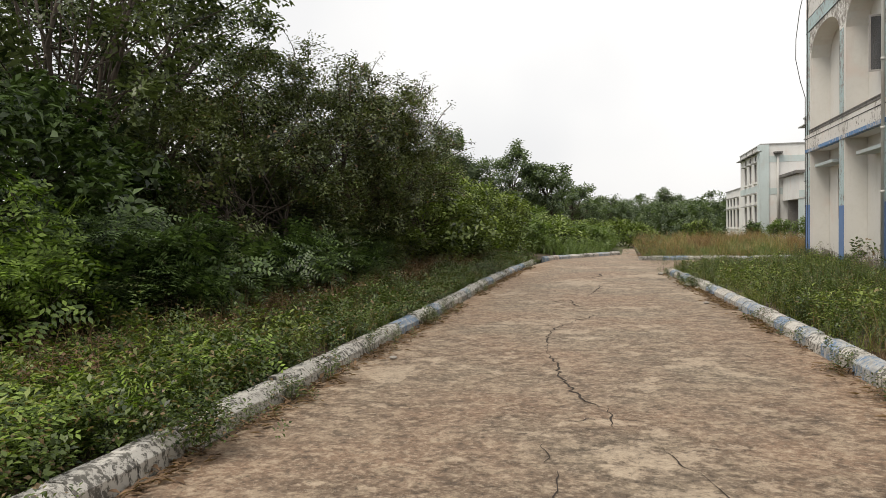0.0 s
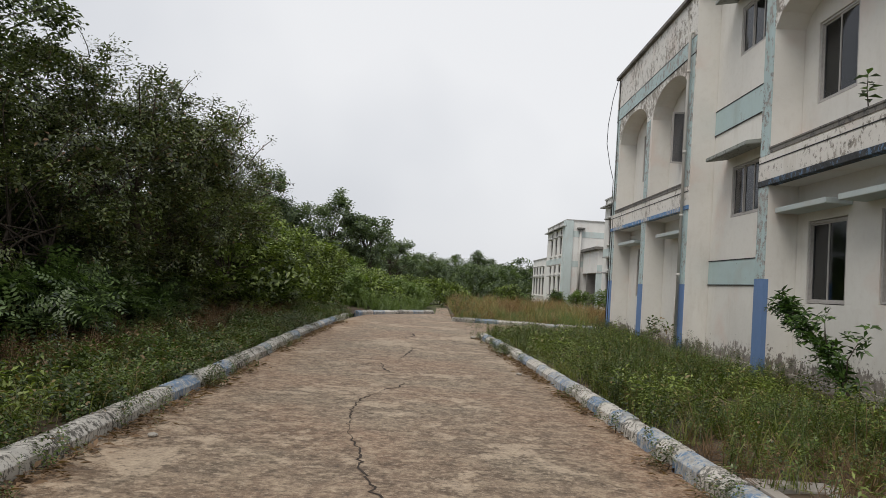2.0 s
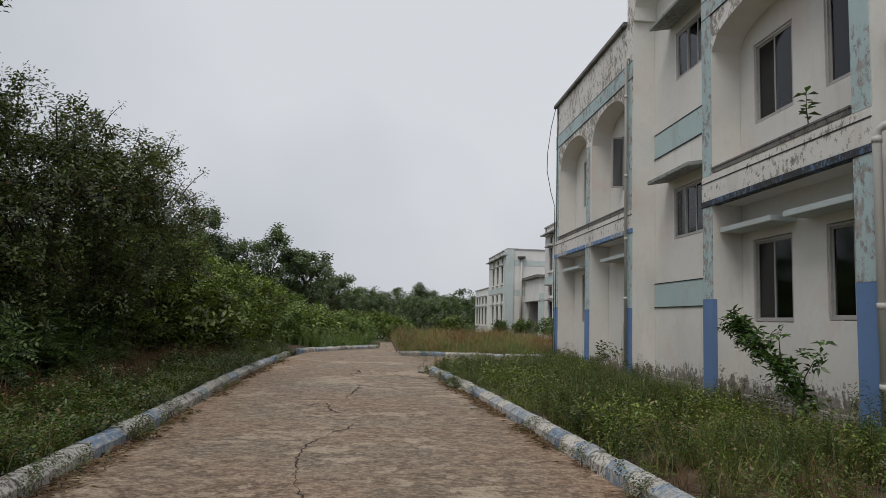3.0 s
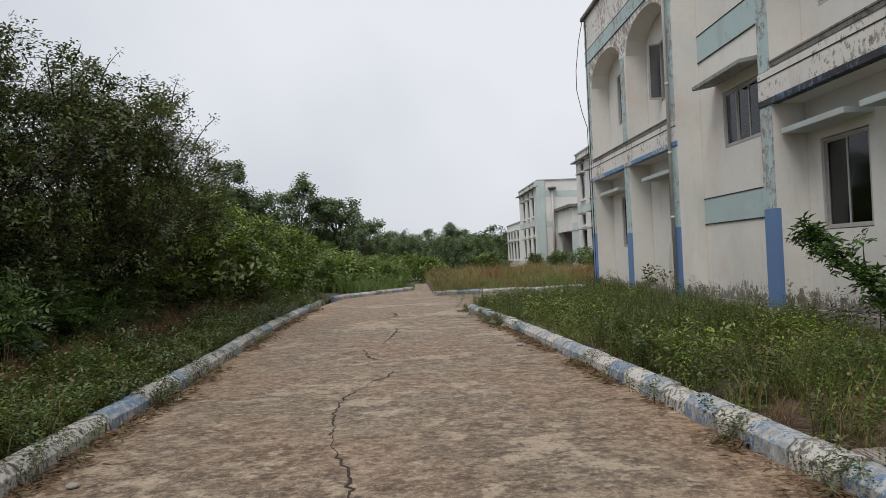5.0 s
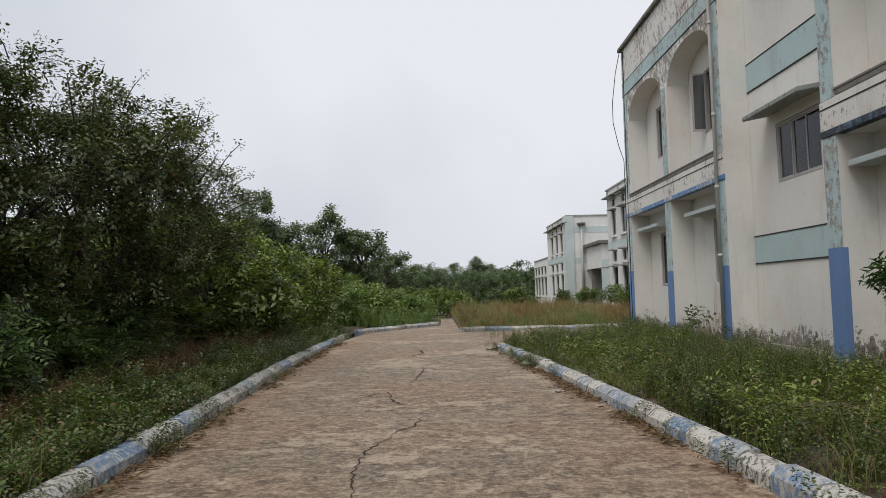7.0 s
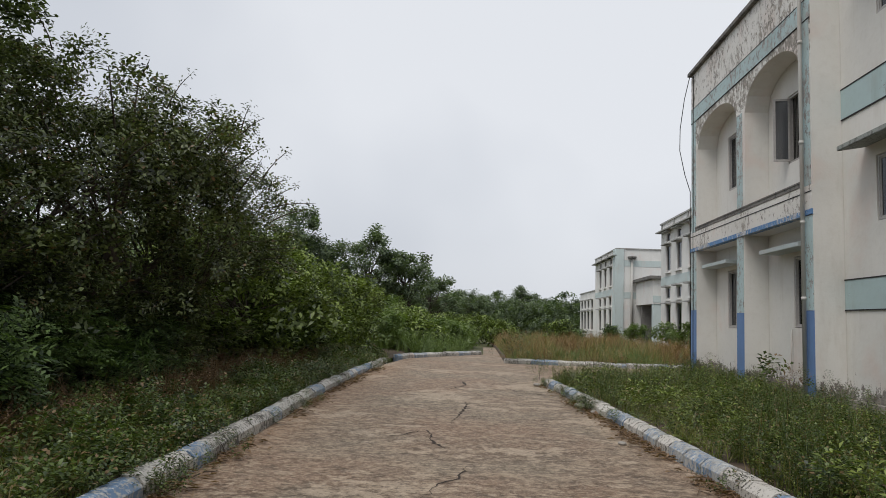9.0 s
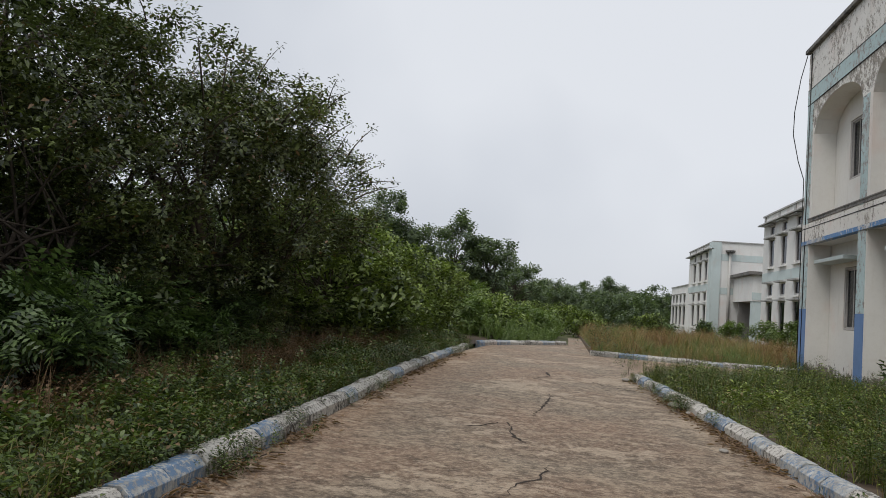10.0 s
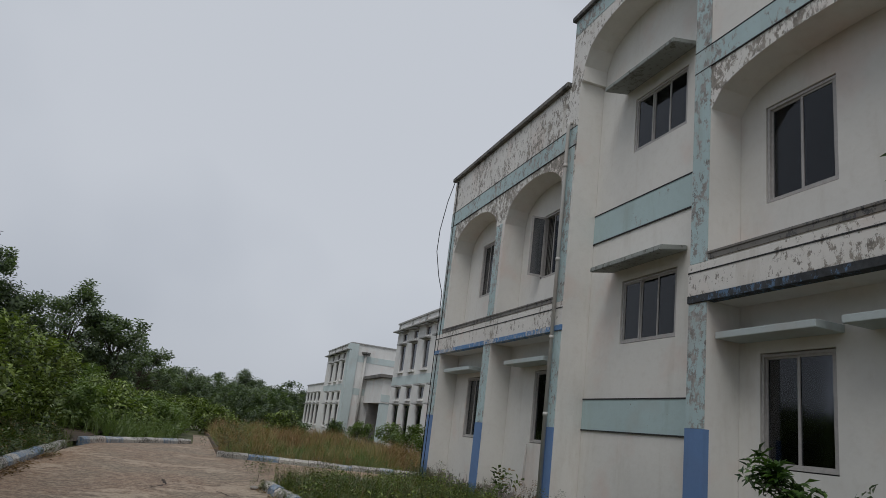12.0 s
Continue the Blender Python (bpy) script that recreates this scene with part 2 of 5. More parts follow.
def road_material():
    """Worn concrete: red dust towards the kerbs, brushed texture, pale scuffs where the skin has flaked, grey worn areas."""
    m, n, l, b = nodes("worn_concrete_road")
    p = world_pos(n, l)
    sep = n.new("ShaderNodeSeparateXYZ")
    l.new(p, sep.inputs["Vector"])
    brush = tex_noise(n, l, world_pos(n, l, (5.0, 5.6, 1), (37.3, 19.7, 5.1)), 1.0, 10, 0.8)
    flake = tex_noise(n, l, world_pos(n, l, (2.3, 2.7, 1), (37.3, 19.7, 5.1)), 1.0, 12, 0.76)
    fleck = tex_noise(n, l, world_pos(n, l, (17, 19, 1), (37.3, 19.7, 5.1)), 1.0, 7, 0.8)
    zone = tex_noise(n, l, world_pos(n, l, (0.5, 0.42, 1)), 1.0, 3)
    big = tex_noise(n, l, p, 0.45, 5)
    mid = tex_noise(n, l, world_pos(n, l, (0.75, 0.95, 1)), 1.2, 8, 0.68)
    grit = tex_noise(n, l, p, 70, 4, 0.75)
    c = mix(n, l, ramp(n, l, big, 0.4, 0.6), (0.265, 0.178, 0.128), (0.245, 0.200, 0.156))
    c = mix(n, l, arith(n, l, "MULTIPLY", ramp(n, l, mid, 0.44, 0.66), 0.45), c, (0.15, 0.116, 0.090))
    kerbside = arith(n, l, "ADD", arith(n, l, "ABSOLUTE", arith(n, l, "ADD", sep.outputs["X"], 0.45), 0.0), arith(n, l, "MULTIPLY", big, 1.6))
    c = mix(n, l, arith(n, l, "MULTIPLY", ramp(n, l, arith(n, l, "MULTIPLY", kerbside, 0.25), 0.62, 0.78), 0.75), c, (0.30, 0.18, 0.108))
    c = mix(n, l, arith(n, l, "MULTIPLY", ramp(n, l, brush, 0.51, 0.57), 0.6), c, (0.44, 0.36, 0.28))
    c = mix(n, l, arith(n, l, "MULTIPLY", ramp(n, l, brush, 0.42, 0.48, (1, 1, 1), (0, 0, 0)), 0.6), c, (0.085, 0.062, 0.046))
    pale = arith(n, l, "ADD", flake, arith(n, l, "MULTIPLY", zone, 0.8))
    c = mix(n, l, arith(n, l, "MULTIPLY", ramp(n, l, pale, 0.95, 1.01), 0.5), c, (0.55, 0.46, 0.375))
    c = mix(n, l, arith(n, l, "MULTIPLY", ramp(n, l, fleck, 0.53, 0.59), 0.55), c, (0.55, 0.46, 0.375))
    c = mix(n, l, arith(n, l, "MULTIPLY", ramp(n, l, fleck, 0.39, 0.465, (1, 1, 1), (0, 0, 0)), 0.7), c, (0.06, 0.046, 0.036))
    c = mix(n, l, arith(n, l, "MULTIPLY", ramp(n, l, grit, 0.5, 0.62), 0.3), c, (0.09, 0.072, 0.06))
    c = mix(n, l, 1.0, c, (0.98, 0.94, 0.85), "MULTIPLY")
    l.new(c, b.inputs["Base Color"])
    b.inputs["Roughness"].default_value = 0.8
    relief = arith(n, l, "ADD", arith(n, l, "MULTIPLY", brush, 0.5), arith(n, l, "MULTIPLY", fleck, 0.4))
    bump(n, l, b, arith(n, l, "ADD", relief, arith(n, l, "MULTIPLY", ramp(n, l, pale, 0.89, 0.95), -0.4)), 0.8, 0.015)
    return m


ROAD = road_material()
SOIL = plain("brown_soil", (0.085, 0.060, 0.040), 0.95, 0, 0.45, 3.0)
FIELD = plain("weedy_ground", (0.10, 0.105, 0.045), 0.95, 0, 0.4, 1.2)
KERBW = painted("kerb_white_paint", (0.56, 0.535, 0.49), peel=0.74, peel_colour=(0.085, 0.08, 0.07), stain=0.9, flakes=24)
KERBB = painted("kerb_blue_paint", (0.15, 0.235, 0.36), peel=0.86, peel_colour=(0.26, 0.26, 0.25), stain=0.7, flakes=24)
CRACK = plain("crack_dirt", (0.045, 0.033, 0.026), 1.0)
L_DARK = leafy("dark_small_leaves", (0.012, 0.018, 0.007), (0.205, 0.245, 0.090), 0.14, 0.36, dry=(0.245, 0.151, 0.079), dry_amount=0.04)
L_TALL = leafy("deep_green_leaves", (0.014, 0.026, 0.010), (0.215, 0.265, 0.105), 0.14, 0.38)
L_BRIGHT = leafy("bright_green_leaves", (0.024, 0.044, 0.010), (0.275, 0.350, 0.085), 0.18)
L_SHRUB = leafy("fresh_shrub_leaves", (0.030, 0.062, 0.012), (0.330, 0.460, 0.095), 0.22)
# darker copy of the shrub leaves, with shade put into the colour
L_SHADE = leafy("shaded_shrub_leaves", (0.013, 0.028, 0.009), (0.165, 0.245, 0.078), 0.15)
L_HERB = leafy("low_herb_leaves", (0.016, 0.034, 0.008), (0.135, 0.188, 0.044), 0.2, dry=(0.223, 0.151, 0.076), dry_amount=0.12)
L_VERGE = leafy("verge_weed_leaves", (0.030, 0.052, 0.010), (0.275, 0.335, 0.085), 0.22, dry=(0.25, 0.2, 0.09), dry_amount=0.08)
L_GRASS = leafy("verge_grass", (0.030, 0.050, 0.010), (0.235, 0.265, 0.065), 0.3, dry=(0.303, 0.240, 0.116), dry_amount=0.16)
L_DRY = leafy("dry_golden_grass", (0.184, 0.135, 0.065), (0.464, 0.362, 0.189), 0.3, 0.7, dry=(0.173, 0.194, 0.076), dry_amount=0.28)
L_RUST = leafy("rusty_grass_heads", (0.16, 0.095, 0.05), (0.37, 0.24, 0.13), 0.25, 0.8)
L_BROWN = leafy("withered_stalks", (0.11, 0.065, 0.038), (0.26, 0.165, 0.095), 0.2, 0.8)
# lightened for distance: the haze is painted into these leaf tones
L_FAR = leafy("hazed_tree_leaves", (0.058, 0.084, 0.052), (0.170, 0.215, 0.118), 0.3)
L_PALEG = leafy("pale_green_reeds", (0.088, 0.136, 0.040), (0.192, 0.248, 0.088), 0.3)
L_YOUNG = leafy("glossy_sapling_leaves", (0.016, 0.040, 0.010), (0.105, 0.185, 0.045), 0.16, 0.32)

# ---- building helpers ----
def mesh_of(name, verts, faces, mat=None, smooth=False):
    me = bpy.data.meshes.new(name)
    me.from_pydata([tuple(v) for v in verts], [], [tuple(f) for f in faces])
    if mat:
        me.materials.append(mat)
    if smooth:
        me.polygons.foreach_set("use_smooth", [True] * len(me.polygons))
    me.update()
    return me


def part(name, data, material, parent=None, label=""):
    """Links a bmesh or a mesh as one object under a thing or a part."""
    if isinstance(data, bmesh.types.BMesh):
        me = bpy.data.meshes.new(name)
        bmesh.ops.recalc_face_normals(data, faces=data.faces)
        data.to_mesh(me)
        data.free()
    else:
        me = data
    if material and not me.materials:
        me.materials.append(material)
    ob = new(name, me)
    if parent:
        ob.parent = parent
        ob.matrix_parent_inverse = parent.matrix_world.inverted()
    return tagged(ob, label)


def root(name, at, label, category, group="", kind=""):
    ob = new(name)
    ob.matrix_world = Matrix.Translation(at)
    ob.empty_display_size = 0.2
    return tagged(ob, label, category, group, kind)


def box(x0, x1, y0, y1, z0, z1, bevel=0.0, bm=None):
    bm = bm or bmesh.new()
    r = bmesh.ops.create_cube(bm, size=1.0)
    for v in r["verts"]:
        v.co = ((x0 + x1) / 2 + v.co.x * (x1 - x0), (y0 + y1) / 2 + v.co.y * (y1 - y0), (z0 + z1) / 2 + v.co.z * (z1 - z0))
    if bevel:
        es = list({e for v in r["verts"] for e in v.link_edges})
        bmesh.ops.bevel(bm, geom=es, offset=bevel, segments=2, profile=0.6, affect="EDGES")
    return bm


def tube(points, radii, sides=8):
    """A tapered tube along a line of points: its vertices and faces."""
    pts = [Vector(p) for p in points]
    vs, fs = [], []
    side = Vector((0.31, 0.77, 0.55))
    for i, p in enumerate(pts):
        d = (pts[min(i + 1, len(pts) - 1)] - pts[max(i - 1, 0)]).normalized()
        u = side - d * side.dot(d)
        if u.length < 0.1:
            u = Vector((1, 0, 0)) - d * d.x
        u.normalize()
        side = u
        w = d.cross(u)
        r = radii[i] if isinstance(radii, (list, tuple)) else radii
        for k in range(sides):
            a = 2 * math.pi * k / sides
            vs.append(p + (u * math.cos(a) + w * math.sin(a)) * r)
    for i in range(len(pts) - 1):
        for k in range(sides):
            k2 = (k + 1) % sides
            fs.append((i * sides + k, i * sides + k2, (i + 1) * sides + k2, (i + 1) * sides + k))
    n = (len(pts) - 1) * sides
    fs.append(tuple(range(sides))[::-1])
    fs.append(tuple(n + k for k in range(sides)))
    return vs, fs


def tube_part(name, points, radii, mat, parent, label="", sides=10):
    vs, fs = tube(points, radii, sides)
    return part(name, mesh_of(name, vs, fs, mat, True), mat, parent, label)


def holed(x0, x1, ys, zs, solid):
    """A wall slab between x0 and x1, built from the cells of a y-z grid that solid(y, z) says are filled."""
    ys, zs = sorted(set(ys)), sorted(set(zs))
    f = [[solid((a + b) / 2, (c + d) / 2) for c, d in zip(zs, zs[1:])] for a, b in zip(ys, ys[1:])]
    vs, fs = [], []

    def quad(a, b, c, d):
        k = len(vs)
        vs.extend((a, b, c, d))
        fs.append((k, k + 1, k + 2, k + 3))

    def full(i, j):
        return 0 <= i < len(ys) - 1 and 0 <= j < len(zs) - 1 and f[i][j]
    for i in range(len(ys) - 1):
        for j in range(len(zs) - 1):
            if not f[i][j]:
                continue
            a, b, c, d = ys[i], ys[i + 1], zs[j], zs[j + 1]
            quad((x0, a, c), (x0, a, d), (x0, b, d), (x0, b, c))
            quad((x1, a, c), (x1, b, c), (x1, b, d), (x1, a, d))
            if not full(i - 1, j):
                quad((x0, a, c), (x1, a, c), (x1, a, d), (x0, a, d))
            if not full(i + 1, j):
                quad((x0, b, c), (x0, b, d), (x1, b, d), (x1, b, c))
            if not full(i, j - 1):
                quad((x0, a, c), (x0, b, c), (x1, b, c), (x1, a, c))
            if not full(i, j + 1):
                quad((x0, a, d), (x1, a, d), (x1, b, d), (x0, b, d))
    return vs, fs


def arched(x0, x1, y0, y1, z0, z1, openings, steps=18):
    """A slab with openings (ya, yb, bottom, spring, rise); rise 0 is a flat head."""
    ys = {y0, y1}
    for a, b, _, _, rise in openings:
        ys |= {a + (b - a) * k / steps for k in range(steps + 1)} if rise else {a, b}
    ys = sorted(ys)

    def head(o, y):
        a, b, _, s, rise = o
        u = min(1.0, abs((2 * y - a - b) / (b - a)))
        return s + rise * math.sqrt(max(0.0, 1 - u ** 2.2))
    vs, fs = [], []

    def quad(*q):
        k = len(vs)
        vs.extend(q)
        fs.append((k, k + 1, k + 2, k + 3))
    for a, b in zip(ys, ys[1:]):
        m = (a + b) / 2
        cuts = [(z0, z0)]
        for o in sorted((o for o in openings if o[0] < m < o[1]), key=lambda o: o[2]):
            if o[2] > z0:
                cuts += [(o[2], o[2])]
            else:
                cuts = []
            cuts += [(head(o, a), head(o, b))]
        cuts += [(z1, z1)]
        for (la, lb), (ha, hb) in zip(cuts[::2], cuts[1::2]):
            quad((x0, a, la), (x0, a, ha), (x0, b, hb), (x0, b, lb))
            quad((x1, a, la), (x1, b, lb), (x1, b, hb), (x1, a, ha))
            quad((x0, a, la), (x0, b, lb), (x1, b, lb), (x1, a, la))
            quad((x0, a, ha), (x1, a, ha), (x1, b, hb), (x0, b, hb))
    for a, b, lo, s, rise in openings:
        for y in (a, b):
            quad((x0, y, lo), (x0, y, s), (x1, y, s), (x1, y, lo))
    for y in (y0, y1):
        quad((x0, y, z0), (x0, y, z1), (x1, y, z1), (x1, y, z0))
    return vs, fs


def faced(me, reveal):
    """Gives the faces that do not look along x, the reveals and soffits, a second material."""
    me.materials.append(reveal)
    for p in me.polygons:
        p.material_index = 0 if abs(p.normal.x) > 0.5 else 1
    return me


def window(parent, x, y0, y1, z0, z1, sashes, name="window", opened=None, curtain=True):
    """Steel-framed casement in a wall whose face lies at x: a frame, and in it the sashes with their panes."""
    w = 0.032
    bm = bmesh.new()
    xf, xb = x - 0.015, x + 0.07
    box(xf, xb, y0, y0 + w, z0, z1, 0, bm)
    box(xf, xb, y1 - w, y1, z0, z1, 0, bm)
    box(xf, xb, y0 + w, y1 - w, z0, z0 + w, 0, bm)
    box(xf, xb, y0 + w, y1 - w, z1 - w, z1, 0, bm)
    win = part(name, bm, ALU, parent, "metal casement window with dark dusty glass")
    step = (y1 - y0 - 2 * w) / sashes
    if curtain:
        a, b = y1 - w - step * 0.95, y1 - w
        vs = [(x + 0.16 + 0.025 * math.sin((y - a) * 55 + z) + 0.012 * math.sin((y - a) * 131), y, z) for z in np.linspace(z0, z1, 5) for y in np.linspace(a, b, 40)]
        fs = [(i * 40 + j, i * 40 + j + 1, (i + 1) * 40 + j + 1, (i + 1) * 40 + j) for i in range(4) for j in range(39)]
        part("curtain", mesh_of("curtain", vs, fs, CURTAIN, True), CURTAIN, win, "faded brown curtain behind the glass")
    for k in range(sashes):
        a, b = y0 + w + k * step, y0 + w + (k + 1) * step
        if opened is not None and k == opened:
            bm = bmesh.new()
            L = step
            for p0, p1, q0, q1 in ((0, 0.04, z0 + w, z1 - w), (L - 0.04, L, z0 + w, z1 - w), (0.04, L - 0.04, z0 + w, z0 + w + 0.04), (0.04, L - 0.04, z1 - w - 0.04, z1 - w)):
                box(p0, p1, -0.015, 0.015, q0, q1, 0, bm)
            turn = pose(x - 0.01, b, 0, 0, 0, 172)
            for v in bm.verts:
                v.co = turn @ v.co
            s = part("sash", bm, ALU, win, "sash standing open")
            bm = box(0.04, L - 0.04, -0.002, 0.002, z0 + w + 0.04, z1 - w - 0.04)
            for v in bm.verts:
                v.co = turn @ v.co
            part("pane", bm, GLASS, s)
            for j in range(5):
                yb = a + (j + 0.5) * L / 5
                tube_part("grille_bar", [(x + 0.05, yb, z0 + w), (x + 0.05, yb, z1 - w)], 0.008, IRON, win, sides=6)
            continue
        off = 0.018 * (k % 2)
        bm = bmesh.new()
        e = 0.026
        box(x + off, x + off + 0.03, a, a + e, z0 + w, z1 - w, 0, bm)
        box(x + off, x + off + 0.03, b - e, b, z0 + w, z1 - w, 0, bm)
        box(x + off, x + off + 0.03, a + e, b - e, z0 + w, z0 + w + e, 0, bm)
        box(x + off, x + off + 0.03, a + e, b - e, z1 - w - e, z1 - w, 0, bm)
        s = part("sash", bm, ALU, win)
        pane = part("pane", box(x + off + 0.012, x + off + 0.017, a + e, b - e, z0 + w + e, z1 - w - e), GLASS, s)
        pane.visible_shadow = False
    return win

# ---- the ground, the road and the kerbs ----
LEFT_Y, LEFT_X = (-14, 0, 3, 6, 10, 15.5, 20, 25.5, 27.2, 29.5, 32), (-2.3, -2.42, -2.5, -2.61, -2.73, -3.0, -3.08, -3.05, -2.75, -1.6, -0.15)
RIGHT_Y, RIGHT_X = (-14, 0, 3, 6, 10, 14, 17, 19.2), (2.44, 2.22, 2.07, 1.91, 1.73, 1.5, 1.26, 1.05)


def left_edge(y):
    return float(np.interp(y, LEFT_Y, LEFT_X))


def right_edge(y):
    return float(np.interp(y, RIGHT_Y, RIGHT_X))


def sheet(rows):
    """A surface through rows of equally many points."""
    vs = [p for r in rows for p in r]
    k = len(rows[0])
    fs = [(i * k + j, i * k + j + 1, (i + 1) * k + j + 1, (i + 1) * k + j) for i in range(len(rows) - 1) for j in range(k - 1)]
    return vs, fs


def structure(name, geo, mat, label):
    ob = new(name, mesh_of(name, *geo, mat))
    return tagged(ob, label, name.split("_")[0], kind="structure")


steps = [-2500, -800, -200, -60, -14, 6, 30, 60, 120, 300, 900, 2500]
structure("ground", sheet([[(x, y, -0.07) for x in steps] for y in steps]), FIELD, "flat weedy ground reaching to the horizon")
rows = []
for k in range(75):
    y = -14 + 33.4 * k / 74
    a, b = left_edge(y), right_edge(y)
    rows.append([(a + (b - a) * j / 8, y, 0.0) for j in range(9)])
structure("road", sheet(rows), ROAD, "worn reddish concrete road with cracks and pale scuffs")
rows = []
for y, a, b in ((19.4, -3.07, 1.02), (21.0, -3.08, 3.2), (22.9, -3.08, 5.6), (23.4, -3.08, 16), (26.7, -2.83, 16)):
    rows.append([(a + (b - a) * j / 8, y, 0.0) for j in range(9)])
structure("road_crossing", sheet(rows), ROAD, "concrete side road turning off between the verges")
rows = []
for y, a, b in ((26.7, -2.83, 0.62), (27.2, -2.75, 0.6), (29.5, -1.6, 0.58), (32, -0.15, 0.56), (36, -0.1, 0.55), (40, -0.1, 0.54)):
    rows.append([(a + (b - a) * j / 4, y, 0.0) for j in range(5)])
structure("road_far", sheet(rows), ROAD, "overgrown narrow concrete track running on")

rng = np.random.default_rng(7)


def rough_z(x, y, base, amp):
    return base + amp * noise.noise((x * 0.9, y * 0.9, 3.1))


rows = []
for k in range(60):
    y = -10 + 32.6 * k / 59
    a = right_edge(y) + 0.14 if y < 19.2 else 1.16 + (y - 19.2) * 1.32
    rows.append([(a + (5.75 - a) * j / 7, y, rough_z(a + (5.75 - a) * j / 7, y, 0.1 + 0.08 * j / 7, 0.05) if j else 0.08) for j in range(8)])
structure("verge_east", sheet(rows), SOIL, "weedy soil verge between kerb and building")
rows = []
for k in range(70):
    y = -14 + 60 * k / 69
    b = left_edge(min(y, 26)) - 0.14
    rows.append([(b - 16 * (j / 9) ** 1.5, y, rough_z(b - j, y, 0.08 + 0.03 * j, 0.08) if j else 0.07) for j in range(10)])
structure("verge_west", sheet(rows), SOIL, "bare brown soil under the trees and scrub")
rows = []
for k in range(30):
    y = 26.85 + 33 * k / 29
    rows.append([(0.5, y, -0.06)] + [(0.58 + 15.3 * j / 9, y, rough_z(j, y, 0.08, 0.04)) for j in range(10)])
structure("field_ground", sheet(rows), SOIL, "rough soil of the fenced-off dry grass field")
edge_a, edge_b = Vector((1.3, 19.75, 0)), Vector((5.25, 22.6, 0))
along = (edge_b - edge_a).normalized()
strip_bm = box(0, (edge_b - edge_a).length, -0.2, 0.2, -0.05, 0.085, 0.02)
turned = Matrix.Translation(edge_a) @ Matrix.Rotation(math.atan2(along.y, along.x), 4, "Z")
for v in strip_bm.verts:
    v.co = turned @ v.co
tagged(part("pavement", strip_bm, CONC), "pale concrete edging strip along the end of the verge", "pavement", kind="structure")
pave = box(3.3, 7.2, 22.95, 23.5, -0.05, 0.07, 0.015)
tagged(part("pavement", pave, CONC), "pale concrete edging slab at the corner of the building", "pavement", kind="structure")


def kerb_mesh(name, mat):
    prof = ((0.0, -0.12), (0.008, 0.098), (0.014, 0.106), (0.07, 0.156), (0.08, 0.16), (0.178, 0.157), (0.188, 0.15), (0.192, -0.12))
    L = (0.006, 0.016, 0.424, 0.434)
    vs = []
    for i, y in enumerate(L):
        s = 0.97 if i in (0, 3) else 1.0
        vs += [(0.1 + (u - 0.1) * s, y, z * s if z > 0 else z) for u, z in prof]
    k = len(prof)
    fs = [(i * k + j, i * k + j + 1, (i + 1) * k + j + 1, (i + 1) * k + j) for i in range(3) for j in range(k - 1)]
    fs += [tuple(range(k))[::-1], tuple(3 * k + j for j in range(k))]
    return mesh_of(name, vs, fs, mat)


KW, KB = kerb_mesh("kerb_stone_white", KERBW), kerb_mesh("kerb_stone_blue", KERBB)


def kerb(name, pts, side, label, lead=0):
    """A row of kerb stones along a line; side 1: the back of the stones lies to the line's right, -1: to its left."""
    top = root(name, (*pts[0], 0), label, "kerb", kind="structure")
    pts = [Vector((*p, 0)) for p in pts]
    seg = [(b - a).length for a, b in zip(pts, pts[1:])]
    total, d, k = sum(seg), 0.0, lead
    r = random.Random(name)
    while d + 0.44 < total:
        def at(s):
            for a, b, q in zip(pts, pts[1:], seg):
                if s <= q:
                    return a + (b - a) * (s / q)
                s -= q
            return pts[-1]
        a, b = at(d), at(d + 0.44)
        y = (b - a).normalized()
        x = Vector((y.y, -y.x, 0)) * side
        m = Matrix(((x.x, y.x, 0, a.x), (x.y, y.y, 0, a.y), (0, 0, 1, r.uniform(-0.012, 0.008)), (0, 0, 0, 1)))
        ob = new("kerb_stone", KB if (k % 2 if side > 0 and a.y < 9.5 else r.random() < (0.27 if a.y > 6 else 0.12)) else KW)
        ob.parent = top
        ob.matrix_parent_inverse = top.matrix_world.inverted()
        ob.matrix_world = m @ pose(r.uniform(-0.008, 0.008), 0, 0, r.uniform(-1, 1), r.uniform(-2, 2), r.uniform(-1.2, 1.2))
        d += 0.445
        k += 1
    return top


# ---- the near building ----
F, W = 5.18, 5.68
FAR, MID, B1, B0, S0 = 22.2, 15.6, 12.37, 8.33, -2.0
near = root("building", (F, MID, 0), "two-storey cream college building with flaking cyan and blue paint", "building")
WIN = []
for y0, y1, z0, z1, n_s in ((10.68, 11.69, 1.48, 2.75, 2), (8.95, 9.9, 1.51, 2.76, 2), (7.05, 8.05, 1.52, 2.77, 2), (5.0, 5.98, 1.5, 2.76, 2),
                            (10.58, 11.59, 4.63, 5.92, 2), (8.92, 9.83, 4.64, 5.93, 2),
                            (13.28, 14.62, 3.12, 4.12, 3), (13.17, 14.5, 6.38, 7.36, 3),
                            (20.1, 20.87, 4.77, 6.1, 2), (16.6, 17.6, 4.7, 6.04, 3),
                            (20.1, 20.93, 1.42, 2.78, 2), (16.6, 17.44, 1.46, 2.8, 2)):
    WIN.append((y0, y1, z0, z1, n_s))
GAP = 0.014
ys = [S0, MID + 0.15, FAR] + [v for w in WIN for v in (w[0] - GAP, w[1] + GAP)]
zs = [-0.1, 8.1, 9.5] + [v for w in WIN for v in (w[2] - GAP, w[3] + GAP)]


